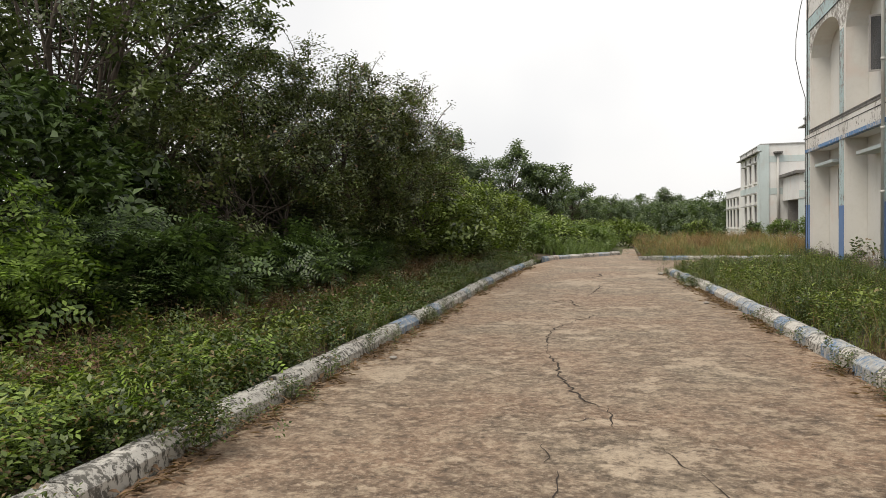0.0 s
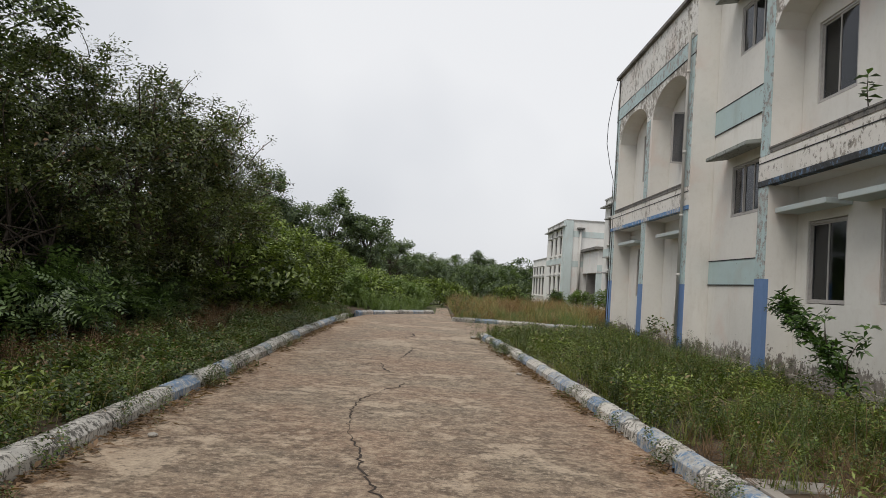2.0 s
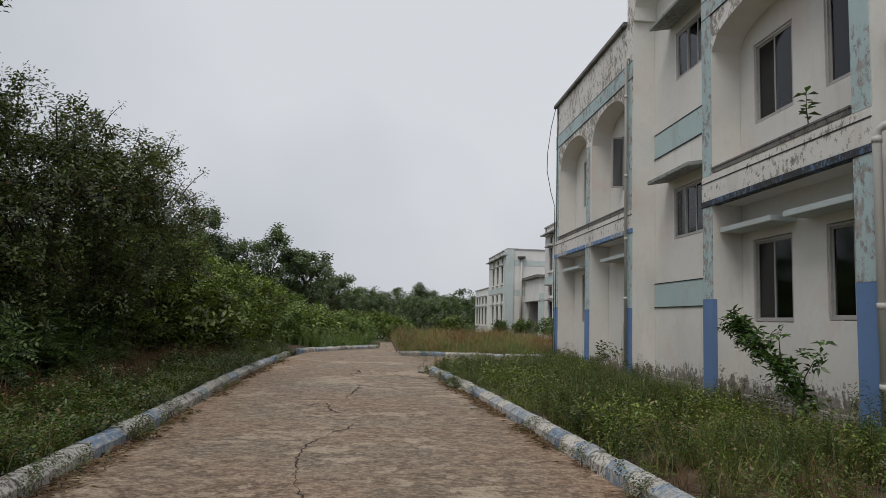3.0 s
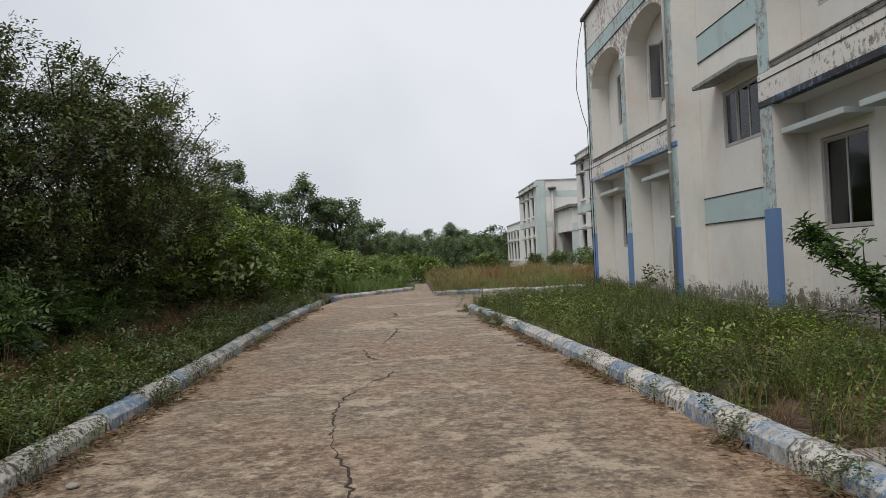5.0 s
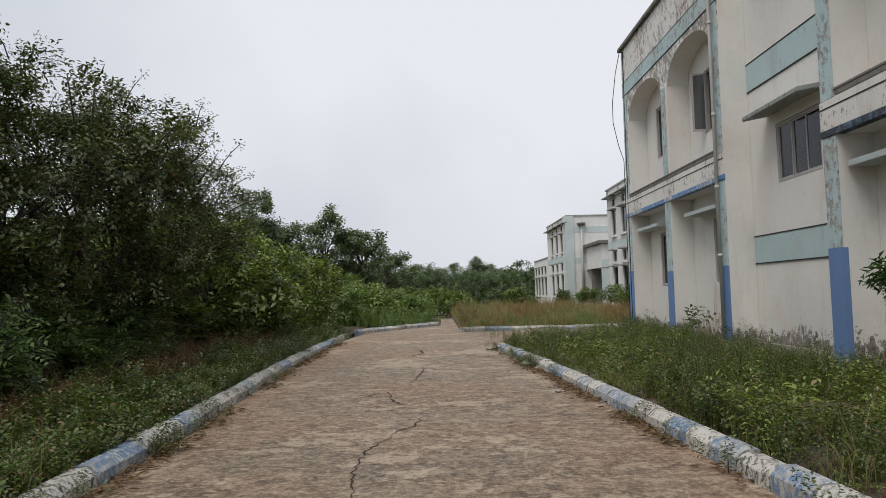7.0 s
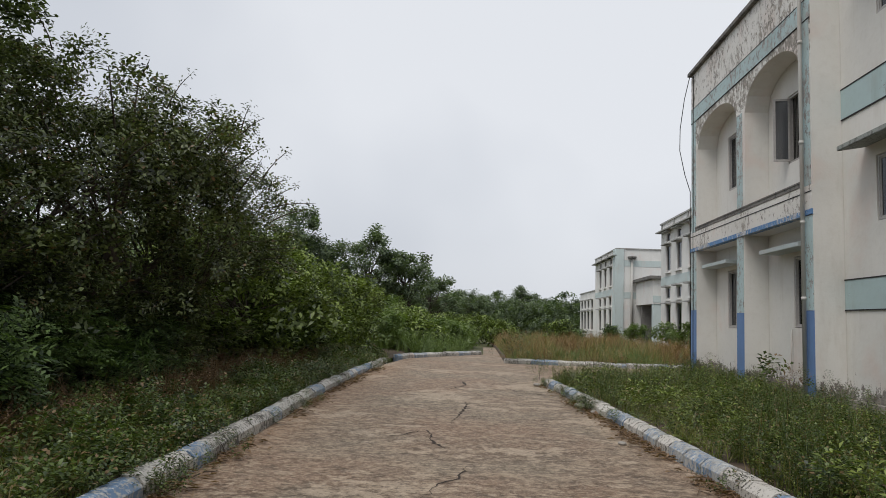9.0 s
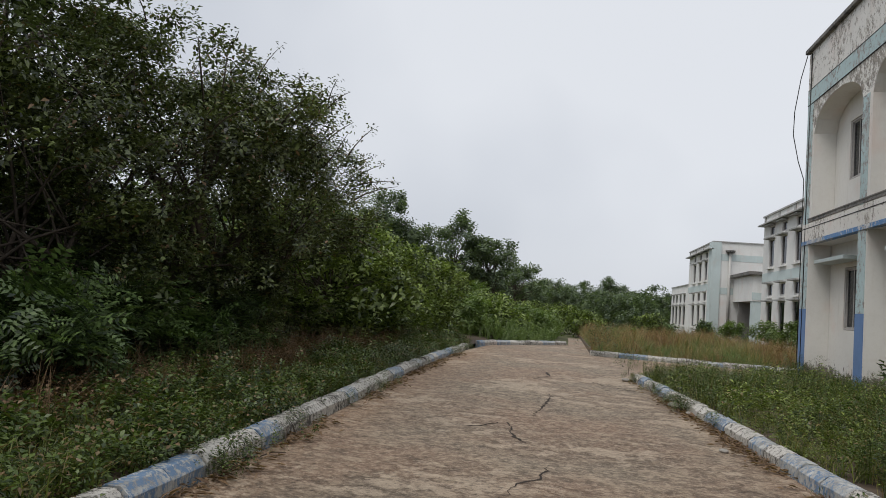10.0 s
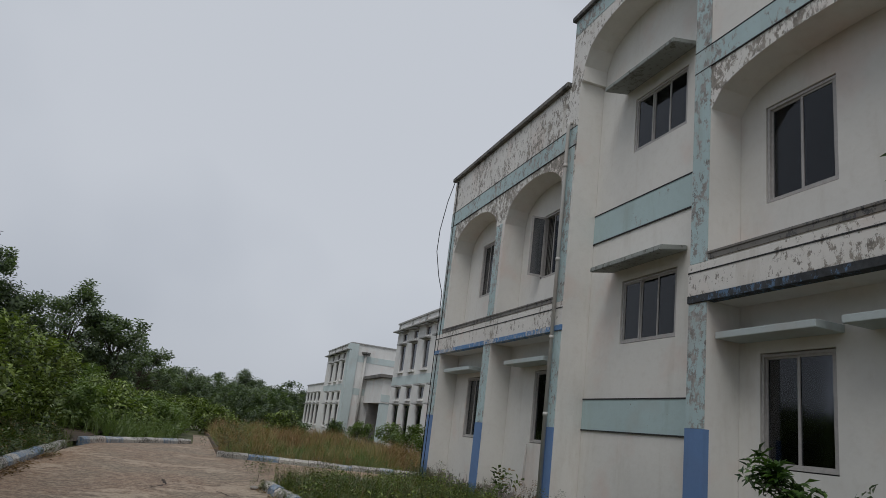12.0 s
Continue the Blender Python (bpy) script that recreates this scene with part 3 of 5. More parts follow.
def solid(y, z):
    if z > 8.1 and y > MID + 0.15:
        return False
    return not any(a - GAP < y < b + GAP and c - GAP < z < d + GAP for a, b, c, d, _ in WIN)


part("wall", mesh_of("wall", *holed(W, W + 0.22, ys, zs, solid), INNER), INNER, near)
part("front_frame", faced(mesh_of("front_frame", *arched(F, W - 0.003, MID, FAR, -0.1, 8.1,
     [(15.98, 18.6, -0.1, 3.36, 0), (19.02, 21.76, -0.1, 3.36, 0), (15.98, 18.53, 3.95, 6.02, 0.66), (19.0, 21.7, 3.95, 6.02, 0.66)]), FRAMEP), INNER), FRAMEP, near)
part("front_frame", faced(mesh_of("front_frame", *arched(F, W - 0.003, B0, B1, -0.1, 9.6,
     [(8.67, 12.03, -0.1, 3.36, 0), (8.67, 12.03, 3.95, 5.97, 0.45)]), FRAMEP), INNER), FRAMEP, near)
part("hood", faced(mesh_of("hood", *arched(F, W - 0.003, B1 + 0.003, MID + 0.36, 8.103, 9.6, [(B1 + 0.08, 15.52, 8.103, 8.4, 0.66)]), WORN), INNER), WORN, near, "arched hood over the upper stair window")
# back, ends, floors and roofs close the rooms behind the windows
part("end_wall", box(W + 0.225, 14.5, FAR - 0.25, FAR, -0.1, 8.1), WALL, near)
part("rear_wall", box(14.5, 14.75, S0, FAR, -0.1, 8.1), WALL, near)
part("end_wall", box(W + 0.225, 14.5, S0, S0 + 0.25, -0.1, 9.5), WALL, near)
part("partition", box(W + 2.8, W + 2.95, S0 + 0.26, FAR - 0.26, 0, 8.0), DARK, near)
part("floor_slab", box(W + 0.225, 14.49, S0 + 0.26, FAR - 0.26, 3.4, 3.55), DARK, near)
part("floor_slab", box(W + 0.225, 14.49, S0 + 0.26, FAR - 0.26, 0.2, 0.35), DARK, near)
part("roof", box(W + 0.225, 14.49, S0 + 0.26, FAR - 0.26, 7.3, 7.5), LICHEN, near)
part("parapet", box(F + 0.004, F + 0.2, MID + 0.37, FAR - 0.004, 8.1, 8.16), WORN, near)
part("cornice", box(F - 0.09, W + 0.2, MID + 0.37, FAR + 0.08, 8.162, 8.26, 0.015), LICHEN, near, "black-stained cement coping along the parapet")
part("cornice", box(F - 0.07, W + 0.2, B0 - 0.05, MID + 0.42, 9.602, 9.7, 0.015), LICHEN, near, "black-stained cement coping along the parapet")
# painted fields and bands, a few millimetres proud
e = 0.006
part("parapet_field", box(F - e, F - 0.001, MID + 0.02, FAR - 0.01, 7.2, 8.1), WORN, near, "white paint flaking off the parapet")
part("band", box(F - 2 * e, F - 0.001, MID + 0.01, FAR - 0.01, 6.83, 7.19), CYANWORN, near, "pale cyan painted band")
part("band", box(F - 2 * e, F - 0.001, B0 + 0.01, B1 - 0.01, 6.63, 6.94), CYANWORN, near, "pale cyan painted band")
part("parapet_field", box(F - e, F - 0.001, B0 + 0.01, B1 - 0.01, 6.95, 9.58), WALL, near)
part("parapet_field", box(F - e, F - 0.001, B1 + 0.01, MID + 0.35, 9.25, 9.59), CYANWORN, near)
for y0, y1 in ((MID, FAR), (B0, B1)):
    for z in ((7.2, 6.82) if y0 == MID else (6.95, 6.62)):
        part("groove", box(F - 0.016, F - 0.001, y0 + 0.01, y1 - 0.01, z - 0.008, z + 0.008), GROOVE, near)
    part("ledge", box(F - 0.022, F + 0.12, y0 + 0.002, y1 - 0.002, 3.45, 3.86, 0.006), LEDGEP, near, "white ledge between the storeys with flaking paint")
    part("groove", box(F - 0.028, F - 0.02, y0 + 0.004, y1 - 0.004, 3.742, 3.76), GROOVE, near)
    part("ledge_top", box(F - 0.03, W - 0.01, y0 + 0.34, y1 - 0.35, 3.951, 3.985, 0.008), LICHEN, near, "blackened top of the ledge")
    part("ledge_lip", box(F - 0.02, F - 0.001, y0 + 0.35, y1 - 0.36, 3.885, 3.95), LICHEN, near)
    part("ledge_edge", box(F - 0.03, F + 0.11, y0 + 0.001, y1 - 0.001, 3.355, 3.449, 0.005), BLUEEDGE if y0 == MID else BLUEWORN, near, "blue lower edge of the ledge with worn paint")


def pier(y0, y1, top, foot):
    part("pier_face", box(F - 0.014, F - 0.001, y0 + 0.004, y1 - 0.004, foot + 0.004, top), CYANWORN, near, "pale cyan pier with flaking paint")
    part("pier_base", box(F - 0.018, F + 0.06, y0 - 0.003, y1 + 0.003, -0.05, foot), BLUE, near, "blue painted foot of the pier")


for y0, y1, foot in ((15.62, 15.98, 1.73), (18.63, 18.99, 1.73), (21.78, 22.18, 1.84)):
    pier(y0, y1, 3.34, foot)
    part("pier_face", box(F - 0.014, F - 0.001, y0 + 0.03, y1 - 0.03, 3.87, 6.05 if 18 < y0 < 19 else 6.8), CYANWORN, near, "pale cyan pier with flaking paint")
for y0, y1, foot in ((12.03, 12.36, 1.82), (8.34, 8.67, 1.91)):
    pier(y0, y1, 3.34, foot)
    part("pier_face", box(F - 0.014, F - 0.001, y0 + 0.01, y1 - 0.01, 3.87, 9.5), CYANWORN, near, "pale cyan pier with flaking paint")
# panels on the plain stair bay
for z0, z1 in ((4.97, 5.5), (1.75, 2.25)):
    part("panel", box(W - 0.012, W - 0.001, B1 + 0.01, MID - 0.005, z0, z1), CYAN, near, "pale cyan painted panel with dark outline")
    for z in (z0, z1):
        part("groove", box(W - 0.02, W - 0.001, B1 + 0.01, MID - 0.004, z - 0.01, z + 0.01), GROOVE, near)
part("plinth", box(W - 0.06, W - 0.001, S0, MID - 0.01, -0.08, 0.32, 0.01), CONC, near, "damp cement plinth along the wall's foot")
for k, (y0, y1, z0, z1, n_s) in enumerate(WIN):
    window(near, W + 0.03, y0, y1, z0, z1, n_s, opened=(n_s - 1 if k == 9 else None), curtain=(k in (0, 4, 6, 7)))
for y0, y1 in ((10.55, 12.0), (8.85, 10.25), (20.0, 21.7), (16.4, 18.1)):
    bm = bmesh.new()
    box(W - 0.4, W - 0.002, y0, y1, 2.9, 2.985, 0.01, bm)
    part("lintel_shade", bm, LINTEL, near, "thin concrete sunshade over the window")
for y0, y1, z in ((13.05, 14.9, 4.33), (12.95, 14.8, 7.6)):
    bm = box(W - 0.46, W - 0.002, y0, y1, z, z + 0.08, 0.0)
    for v in bm.verts:
        v.co.z -= 0.10 * (W - v.co.x) / 0.55
    bmesh.ops.bevel(bm, geom=bm.edges[:], offset=0.012, segments=2, affect="EDGES")
    part("awning", bm, SLAB, near, "mossy concrete awning over the stair window")
tube_part("conduit", [(W - 0.03, 17.5, 1.42), (W - 0.05, 17.5, 0.9), (W - 0.05, 17.46, 0.42), (W - 0.05, 16.6, 0.36)], 0.011, PVC, near, "thin water pipe below the window", 8)
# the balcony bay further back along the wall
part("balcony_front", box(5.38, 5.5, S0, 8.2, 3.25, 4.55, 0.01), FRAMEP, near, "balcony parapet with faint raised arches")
part("balcony_band", box(5.366, 5.379, S0, 8.19, 3.42, 3.86), CYANWORN, near)
part("balcony_cap", box(5.3, 5.56, S0, 8.26, 4.552, 4.68, 0.015), BLUEWORN, near, "blackened blue coping of the balcony")
part("balcony_floor", box(5.5, W - 0.002, S0, 8.32, 3.25, 3.4), WALL, near)
part("balcony_beam", box(5.45, W - 0.004, S0, 8.32, 2.98, 3.2), LICHEN, near)
for k in range(8):
    y = 7.75 - 0.62 * k
    pts = [(5.377, y - 0.13, 3.98)] + [(5.377, y - 0.13 * math.cos(a), 4.3 + 0.13 * math.sin(a)) for a in np.linspace(0, math.pi, 9)] + [(5.377, y + 0.13, 3.98)]
    tube_part("arch_moulding", pts, 0.012, WORN, near, sides=6)
part("panel", box(W - 0.012, W - 0.001, 4.0, 7.6, 4.75, 7.2), CYAN, near)
# rain pipes and the hanging cable
tube_part("drainpipe", [(F - 0.09, 8.18, 0.1), (F - 0.09, 8.18, 3.46), (F - 0.085, 8.165, 3.54), (F - 0.05, 8.12, 3.575), (5.27, 7.98, 3.6), (5.31, 7.94, 3.63), (5.325, 7.93, 3.7), (5.34, 7.92, 3.76), (5.42, 7.92, 3.8)], 0.046, PVC, near, "grey plastic rain pipe with an elbow", 14)
for z in (0.75, 1.6, 3.4):
    tube_part("pipe_collar", [(F - 0.09, 8.18, z), (F - 0.09, 8.18, z + 0.07)], 0.054, PVC, near, sides=14)
tube_part("drainpipe", [(F + 0.02, 15.8, 7.32), (F - 0.07, 15.8, 7.3), (F - 0.085, 15.8, 7.2), (F - 0.085, 15.8, 0.3)], 0.035, PVC, near, "thin white rain pipe on the pier")
for z in (6.4, 4.6, 3.2, 1.9):
    tube_part("pipe_collar", [(F - 0.085, 15.8, z), (F - 0.085, 15.8, z + 0.06)], 0.044, PVC, near)
tube_part("cable", [(F - 0.02, 22.28, 8.2), (F - 0.13, 22.4, 7.6), (F - 0.2, 22.55, 6.8), (F - 0.2, 22.58, 6.2), (F - 0.1, 22.45, 5.5), (F - 0.02, 22.24, 5.0), (F - 0.02, 22.23, 0.4)], 0.012, CABLE, near, "thin cable hanging loose from the corner", 6)
tube_part("conduit", [(F - 0.02, 21.99, 8.1), (F - 0.02, 21.99, 0.4)], 0.014, CABLE, near, "", 6)

# ---- the far buildings ----
def far_window(parent, x, y, z0, z1, w=0.55):
    win = part("window", (lambda b: (box(x - 0.02, x + 0.05, y - w, y - w + 0.08, z0, z1, 0, b), box(x - 0.02, x + 0.05, y + w - 0.08, y + w, z0, z1, 0, b), box(x - 0.02, x + 0.05, y - w + 0.08, y + w - 0.08, z0, z0 + 0.08, 0, b), b)[-1])(bmesh.new()), ALU, parent)
    part("pane", box(x + 0.03, x + 0.04, y - w + 0.08, y + w - 0.08, z0 + 0.08, z1), GLASS, win)
    part("sunshade", box(x - 0.36, x - 0.07, y - w - 0.12, y + w + 0.12, z1 + 0.05, z1 + 0.12), FARCOPE, win)
    part("sill", box(x - 0.2, x - 0.062, y - w - 0.1, y + w + 0.1, z0 - 0.12, z0 - 0.04), FARWALL, win)
    return win


def far_block(name, x, y0, y1, deep, roof, centres, label):
    b = root(name, (x, y0, 0), label, "building", "far college blocks")
    rowz = ((0.95, 2.75, 0.5), (3.1, 3.75, 0.42), (4.75, 6.3, 0.48), (6.55, 7.05, 0.42)) if roof > 7 else ((0.95, 2.75, 0.62), (3.1, 3.85, 0.5))
    hs = [(c - w, c + w, a, d) for c in centres for a, d, w in rowz]
    ys = [y0, y1] + [v for h in hs for v in h[:2]]
    zs = [0, roof] + [v for h in hs for v in h[2:]]
    part("wall", mesh_of("wall", *holed(x, x + 0.25, ys, zs, lambda y, z: not any(a < y < c and d < z < f for a, c, d, f in hs)), FARWALL), FARWALL, b)
    part("side_wall", box(x + 0.255, x + deep, y0, y0 + 0.25, 0, roof), FARWALL, b)
    part("side_wall", box(x + 0.255, x + deep, y1 - 0.25, y1, 0, roof), FARWALL, b)
    part("rear_wall", box(x + deep, x + deep + 0.25, y0, y1, 0, roof), FARWALL, b)
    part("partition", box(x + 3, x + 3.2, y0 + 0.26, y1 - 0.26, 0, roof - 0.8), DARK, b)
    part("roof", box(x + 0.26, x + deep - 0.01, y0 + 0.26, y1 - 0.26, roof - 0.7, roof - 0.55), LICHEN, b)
    part("coping", box(x - 0.08, x + deep + 0.3, y0 - 0.08, y1 + 0.08, roof + 0.002, roof + 0.09), FARCOPE, b, "weathered dark coping")
    if roof > 7:
        part("eave", box(x - 0.38, x - 0.003, y0 - 0.1, y1, 7.2 if roof > 7.7 else 7.1, 7.27 if roof > 7.7 else 7.17), FARCOPE, b)
        part("band", box(x - 0.02, x - 0.002, y0 + 0.7, y1 - 0.02, 3.95, 4.45), FARCYAN, b)
        n = max(2, int((y1 - y0) / 2.6))
        for k in range(n + 1):
            y = y0 + 0.75 + (y1 - y0 - 1.1) * k / n
            part("parapet_post", box(x - 0.05, x - 0.003, y, y + 0.22, 7.28, roof), FARCOPE, b)
    for c in centres:
        for a, d, w in rowz:
            far_window(b, x + 0.06, c, a, d, w)
    return b


b2 = far_block("building", 10.9, 27.5, 47.0, 8, 7.75, [45.4, 43.2, 40.9, 38.7, 36.5, 34.3, 32.1, 29.9], "white far block with cyan bands and small shaded windows")
b3 = far_block("building", 10.75, 60.0, 70.2, 9, 7.65, [62.6, 65.0, 67.4], "white far block with a corner pier and stained parapet")
far_block("building", 10.8, 70.25, 80.0, 8, 4.7, [72.2, 74.4, 76.6, 78.6], "low white wing of the far block")
part("corner_pier", box(10.6, 11.3, 59.9, 60.9, 0, 7.64), FARCYAN, b3, "cyan corner pier")
part("band", box(11.31, 19.7, 59.98, 59.997, 6.25, 6.75), FARCYAN, b3)
part("band", box(11.31, 19.7, 59.98, 59.997, 3.65, 4.15), FARCYAN, b3)
tube_part("drainpipe", [(11.95, 59.85, 0.1), (11.95, 59.85, 6.9)], 0.1, PVC, b3, sides=8)
tube_part("drain_head", [(11.95, 59.85, 6.85), (11.95, 59.85, 7.05)], [0.3, 0.38], LICHEN, b3, sides=8)
porch = root("porch", (12.4, 55, 0), "single-storey white entrance porch with cyan piers and dark coping", "porch")
part("roof_front", box(12.3, 19.0, 54.5, 59.95, 3.1, 4.9), FARWALL, porch)
part("band", box(12.28, 19.0, 54.48, 54.499, 3.2, 3.7), FARCYAN, porch)
part("coping", box(12.0, 19.2, 54.2, 59.9, 4.902, 5.15, 0.04), LICHEN, porch)
for x in (12.35, 14.35, 17.6):
    part("pier", box(x, x + 0.7, 54.55, 55.1, 0, 3.098), FARCYAN, porch)
part("shutter", box(15.06, 17.59, 54.8, 54.9, 0.4, 2.9), SLAB, porch, "closed grey louvred shutter")
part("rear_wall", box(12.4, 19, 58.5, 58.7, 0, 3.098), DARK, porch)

# ---- plants ----
def raw_mesh(name, V, quads, mat, smooth=False):
    """A mesh straight from arrays: V (n, 3), quads (m, 4)."""
    me = bpy.data.meshes.new(name)
    V = np.ascontiguousarray(V, dtype=np.float32)
    Q = np.ascontiguousarray(quads, dtype=np.int32)
    k = Q.shape[1]
    me.vertices.add(len(V))
    me.vertices.foreach_set("co", V.ravel())
    me.loops.add(Q.size)
    me.loops.foreach_set("vertex_index", Q.ravel())
    me.polygons.add(len(Q))
    me.polygons.foreach_set("loop_start", np.arange(0, Q.size, k, dtype=np.int32))
    me.materials.append(mat)
    me.update(calc_edges=True)
    me.validate()
    return me


def turns(n, tilt, g):
    """n turn matrices: any heading, leaning over by up to about tilt radians."""
    a = g.uniform(0, 2 * np.pi, n)
    t = g.normal(0, tilt, n)
    b = g.uniform(0, 2 * np.pi, n)
    ca, sa, ct, st, cb, sb = np.cos(a), np.sin(a), np.cos(t), np.sin(t), np.cos(b), np.sin(b)
    Z = np.zeros(n)
    O = np.ones(n)
    Rz = np.stack([ca, -sa, Z, sa, ca, Z, Z, Z, O], 1).reshape(n, 3, 3)
    Rx = np.stack([O, Z, Z, Z, ct, -st, Z, st, ct], 1).reshape(n, 3, 3)
    Rb = np.stack([cb, -sb, Z, sb, cb, Z, Z, Z, O], 1).reshape(n, 3, 3)
    return Rb @ Rx @ Rz


def scatter(template, P, scale, tilt, g):
    """Copies of a template (V, Q) at the places P, each turned and scaled."""
    V, Q = template
    n = len(P)
    R = turns(n, tilt, g)
    S = np.broadcast_to(np.asarray(scale, dtype=float).reshape(-1, 1, 1), (n, 1, 1))
    X = np.einsum("nij,mj->nmi", R, V) * S + P[:, None, :]
    QQ = Q[None] + (np.arange(n) * len(V))[:, None, None]
    return X.reshape(-1, 3), QQ.reshape(-1, Q.shape[1])


def joined(*pieces):
    vs, qs, k = [], [], 0
    for V, Q in pieces:
        vs.append(V)
        qs.append(Q + k)
        k += len(V)
    return np.concatenate(vs), np.concatenate(qs)


def leaf(base, d, up, length, width, fold=0.12):
    """One leaf as a folded kite of four corners."""
    base, d, up = (np.asarray(v, float) for v in (base, d, up))
    d = d / np.linalg.norm(d)
    s = np.cross(d, up)
    s = s / (np.linalg.norm(s) + 1e-9)
    n = np.cross(s, d)
    return [base, base + d * length * 0.45 + s * width / 2 + n * fold * length, base + d * length - n * fold * length * 0.6, base + d * length * 0.45 - s * width / 2 + n * fold * length]


def template(leaves):
    V = np.array([p for q in leaves for p in q])
    return V, np.arange(len(V)).reshape(-1, 4)


def twig_template(n, length, width, reach, g):
    """A twig's end with n leaves round it."""
    out = []
    for k in range(n):
        a = 2.4 * k + g.uniform(-0.3, 0.3)
        h = reach * (k / n) ** 0.8
        d = (math.cos(a), math.sin(a), g.uniform(-0.25, 0.6))
        out.append(leaf((0.25 * reach * math.cos(a) * g.uniform(0, 1), 0.25 * reach * math.sin(a) * g.uniform(0, 1), h), d, (0, 0, 1), length * g.uniform(0.75, 1.2), width * g.uniform(0.8, 1.15)))
    return template(out)


def pinnate_template(fronds, pairs, frond, length, width, g):
    """A shoot with feathered leaves: leaflets in pairs along each arching stalk."""
    out = []
    for f in range(fronds):
        a = 2.4 * f + g.uniform(-0.3, 0.3)
        rise = g.uniform(0.25, 0.8)
        for k in range(pairs):
            s = frond * (k + 1) / pairs
            p = np.array((math.cos(a) * s, math.sin(a) * s, rise * s - 0.9 * s * s / frond * 0.6 + 0.05 * f * frond))
            for sgn in (-1, 1):
                d = (math.cos(a + sgn * 1.15), math.sin(a + sgn * 1.15), 0.05 - 0.2 * k / pairs)
                out.append(leaf(p, d, (0, 0, 1), length, width, 0.06))
    return template(out)


def blade_template(n, height, width, lean, g):
    """A tuft of arching grass blades, two quads each."""
    V, Q = [], []
    for k in range(n):
        a = g.uniform(0, 2 * math.pi)
        r = g.uniform(0, 0.08)
        h = height * g.uniform(0.55, 1.15)
        o = np.array((r * math.cos(g.uniform(0, 6.28)), r * math.sin(g.uniform(0, 6.28)), 0))
        out = np.array((math.cos(a), math.sin(a), 0))
        side = np.array((-math.sin(a), math.cos(a), 0)) * width / 2
        b = lean * g.uniform(0.3, 1.4) * h
        mid = o + out * b * 0.3 + np.array((0, 0, h * 0.6))
        tip = o + out * b + np.array((0, 0, h * g.uniform(0.8, 1.0)))
        i = len(V)
        V += [o - side, o + side, mid - side * 0.8, mid + side * 0.8, tip - side * 0.12, tip + side * 0.12]
        Q += [(i, i + 1, i + 3, i + 2), (i + 2, i + 3, i + 5, i + 4)]
    return np.array(V), np.array(Q)


G = np.random.default_rng(11)
T_SMALL = twig_template(13, 0.082, 0.042, 0.26, G)
T_MED = twig_template(9, 0.145, 0.07, 0.3, G)
T_BIG = twig_template(10, 0.20, 0.11, 0.42, G)
T_PIN = pinnate_template(5, 6, 0.30, 0.085, 0.036, G)
T_WEED = twig_template(18, 0.055, 0.021, 0.34, G)
T_HERB = twig_template(18, 0.028, 0.015, 0.13, G)
T_GRASS = blade_template(9, 0.27, 0.007, 0.6, G)
T_TALL = blade_template(8, 0.95, 0.013, 0.35, G)
T_STALK = blade_template(4, 0.7, 0.008, 0.25, G)
T_FAR = twig_template(9, 0.30, 0.17, 0.5, G)


def crown_points(centre, radii, clusters, per, spread, g, low=-0.5, shell=0.75):
    """Places for twigs: domed clumps of them over the outer part of an ellipsoid, with gaps between."""
    c, r = np.asarray(centre, float), np.asarray(radii, float)
    u = g.normal(size=(clusters * 3, 3))
    u /= np.linalg.norm(u, axis=1)[:, None]
    u = u[u[:, 2] > low][:clusters]
    k = shell + (1.06 - shell) * g.random(len(u)) ** 0.6
    k *= 1 + 0.2 * np.array([noise.noise(tuple(p * 2.1 + c)) for p in u])
    knots = c + u * r * k[:, None]
    n = len(knots) * per
    wide = np.repeat(spread * g.uniform(0.9, 2.1, len(knots)), per)
    rr, a = wide * np.sqrt(g.random(n)), g.uniform(0, 2 * np.pi, n)
    drop = -0.6 * rr * rr / wide + g.normal(0, 0.18, n) * wide
    pts = np.repeat(knots, per, 0) + np.stack([rr * np.cos(a), rr * np.sin(a), drop], 1)
    return knots, pts


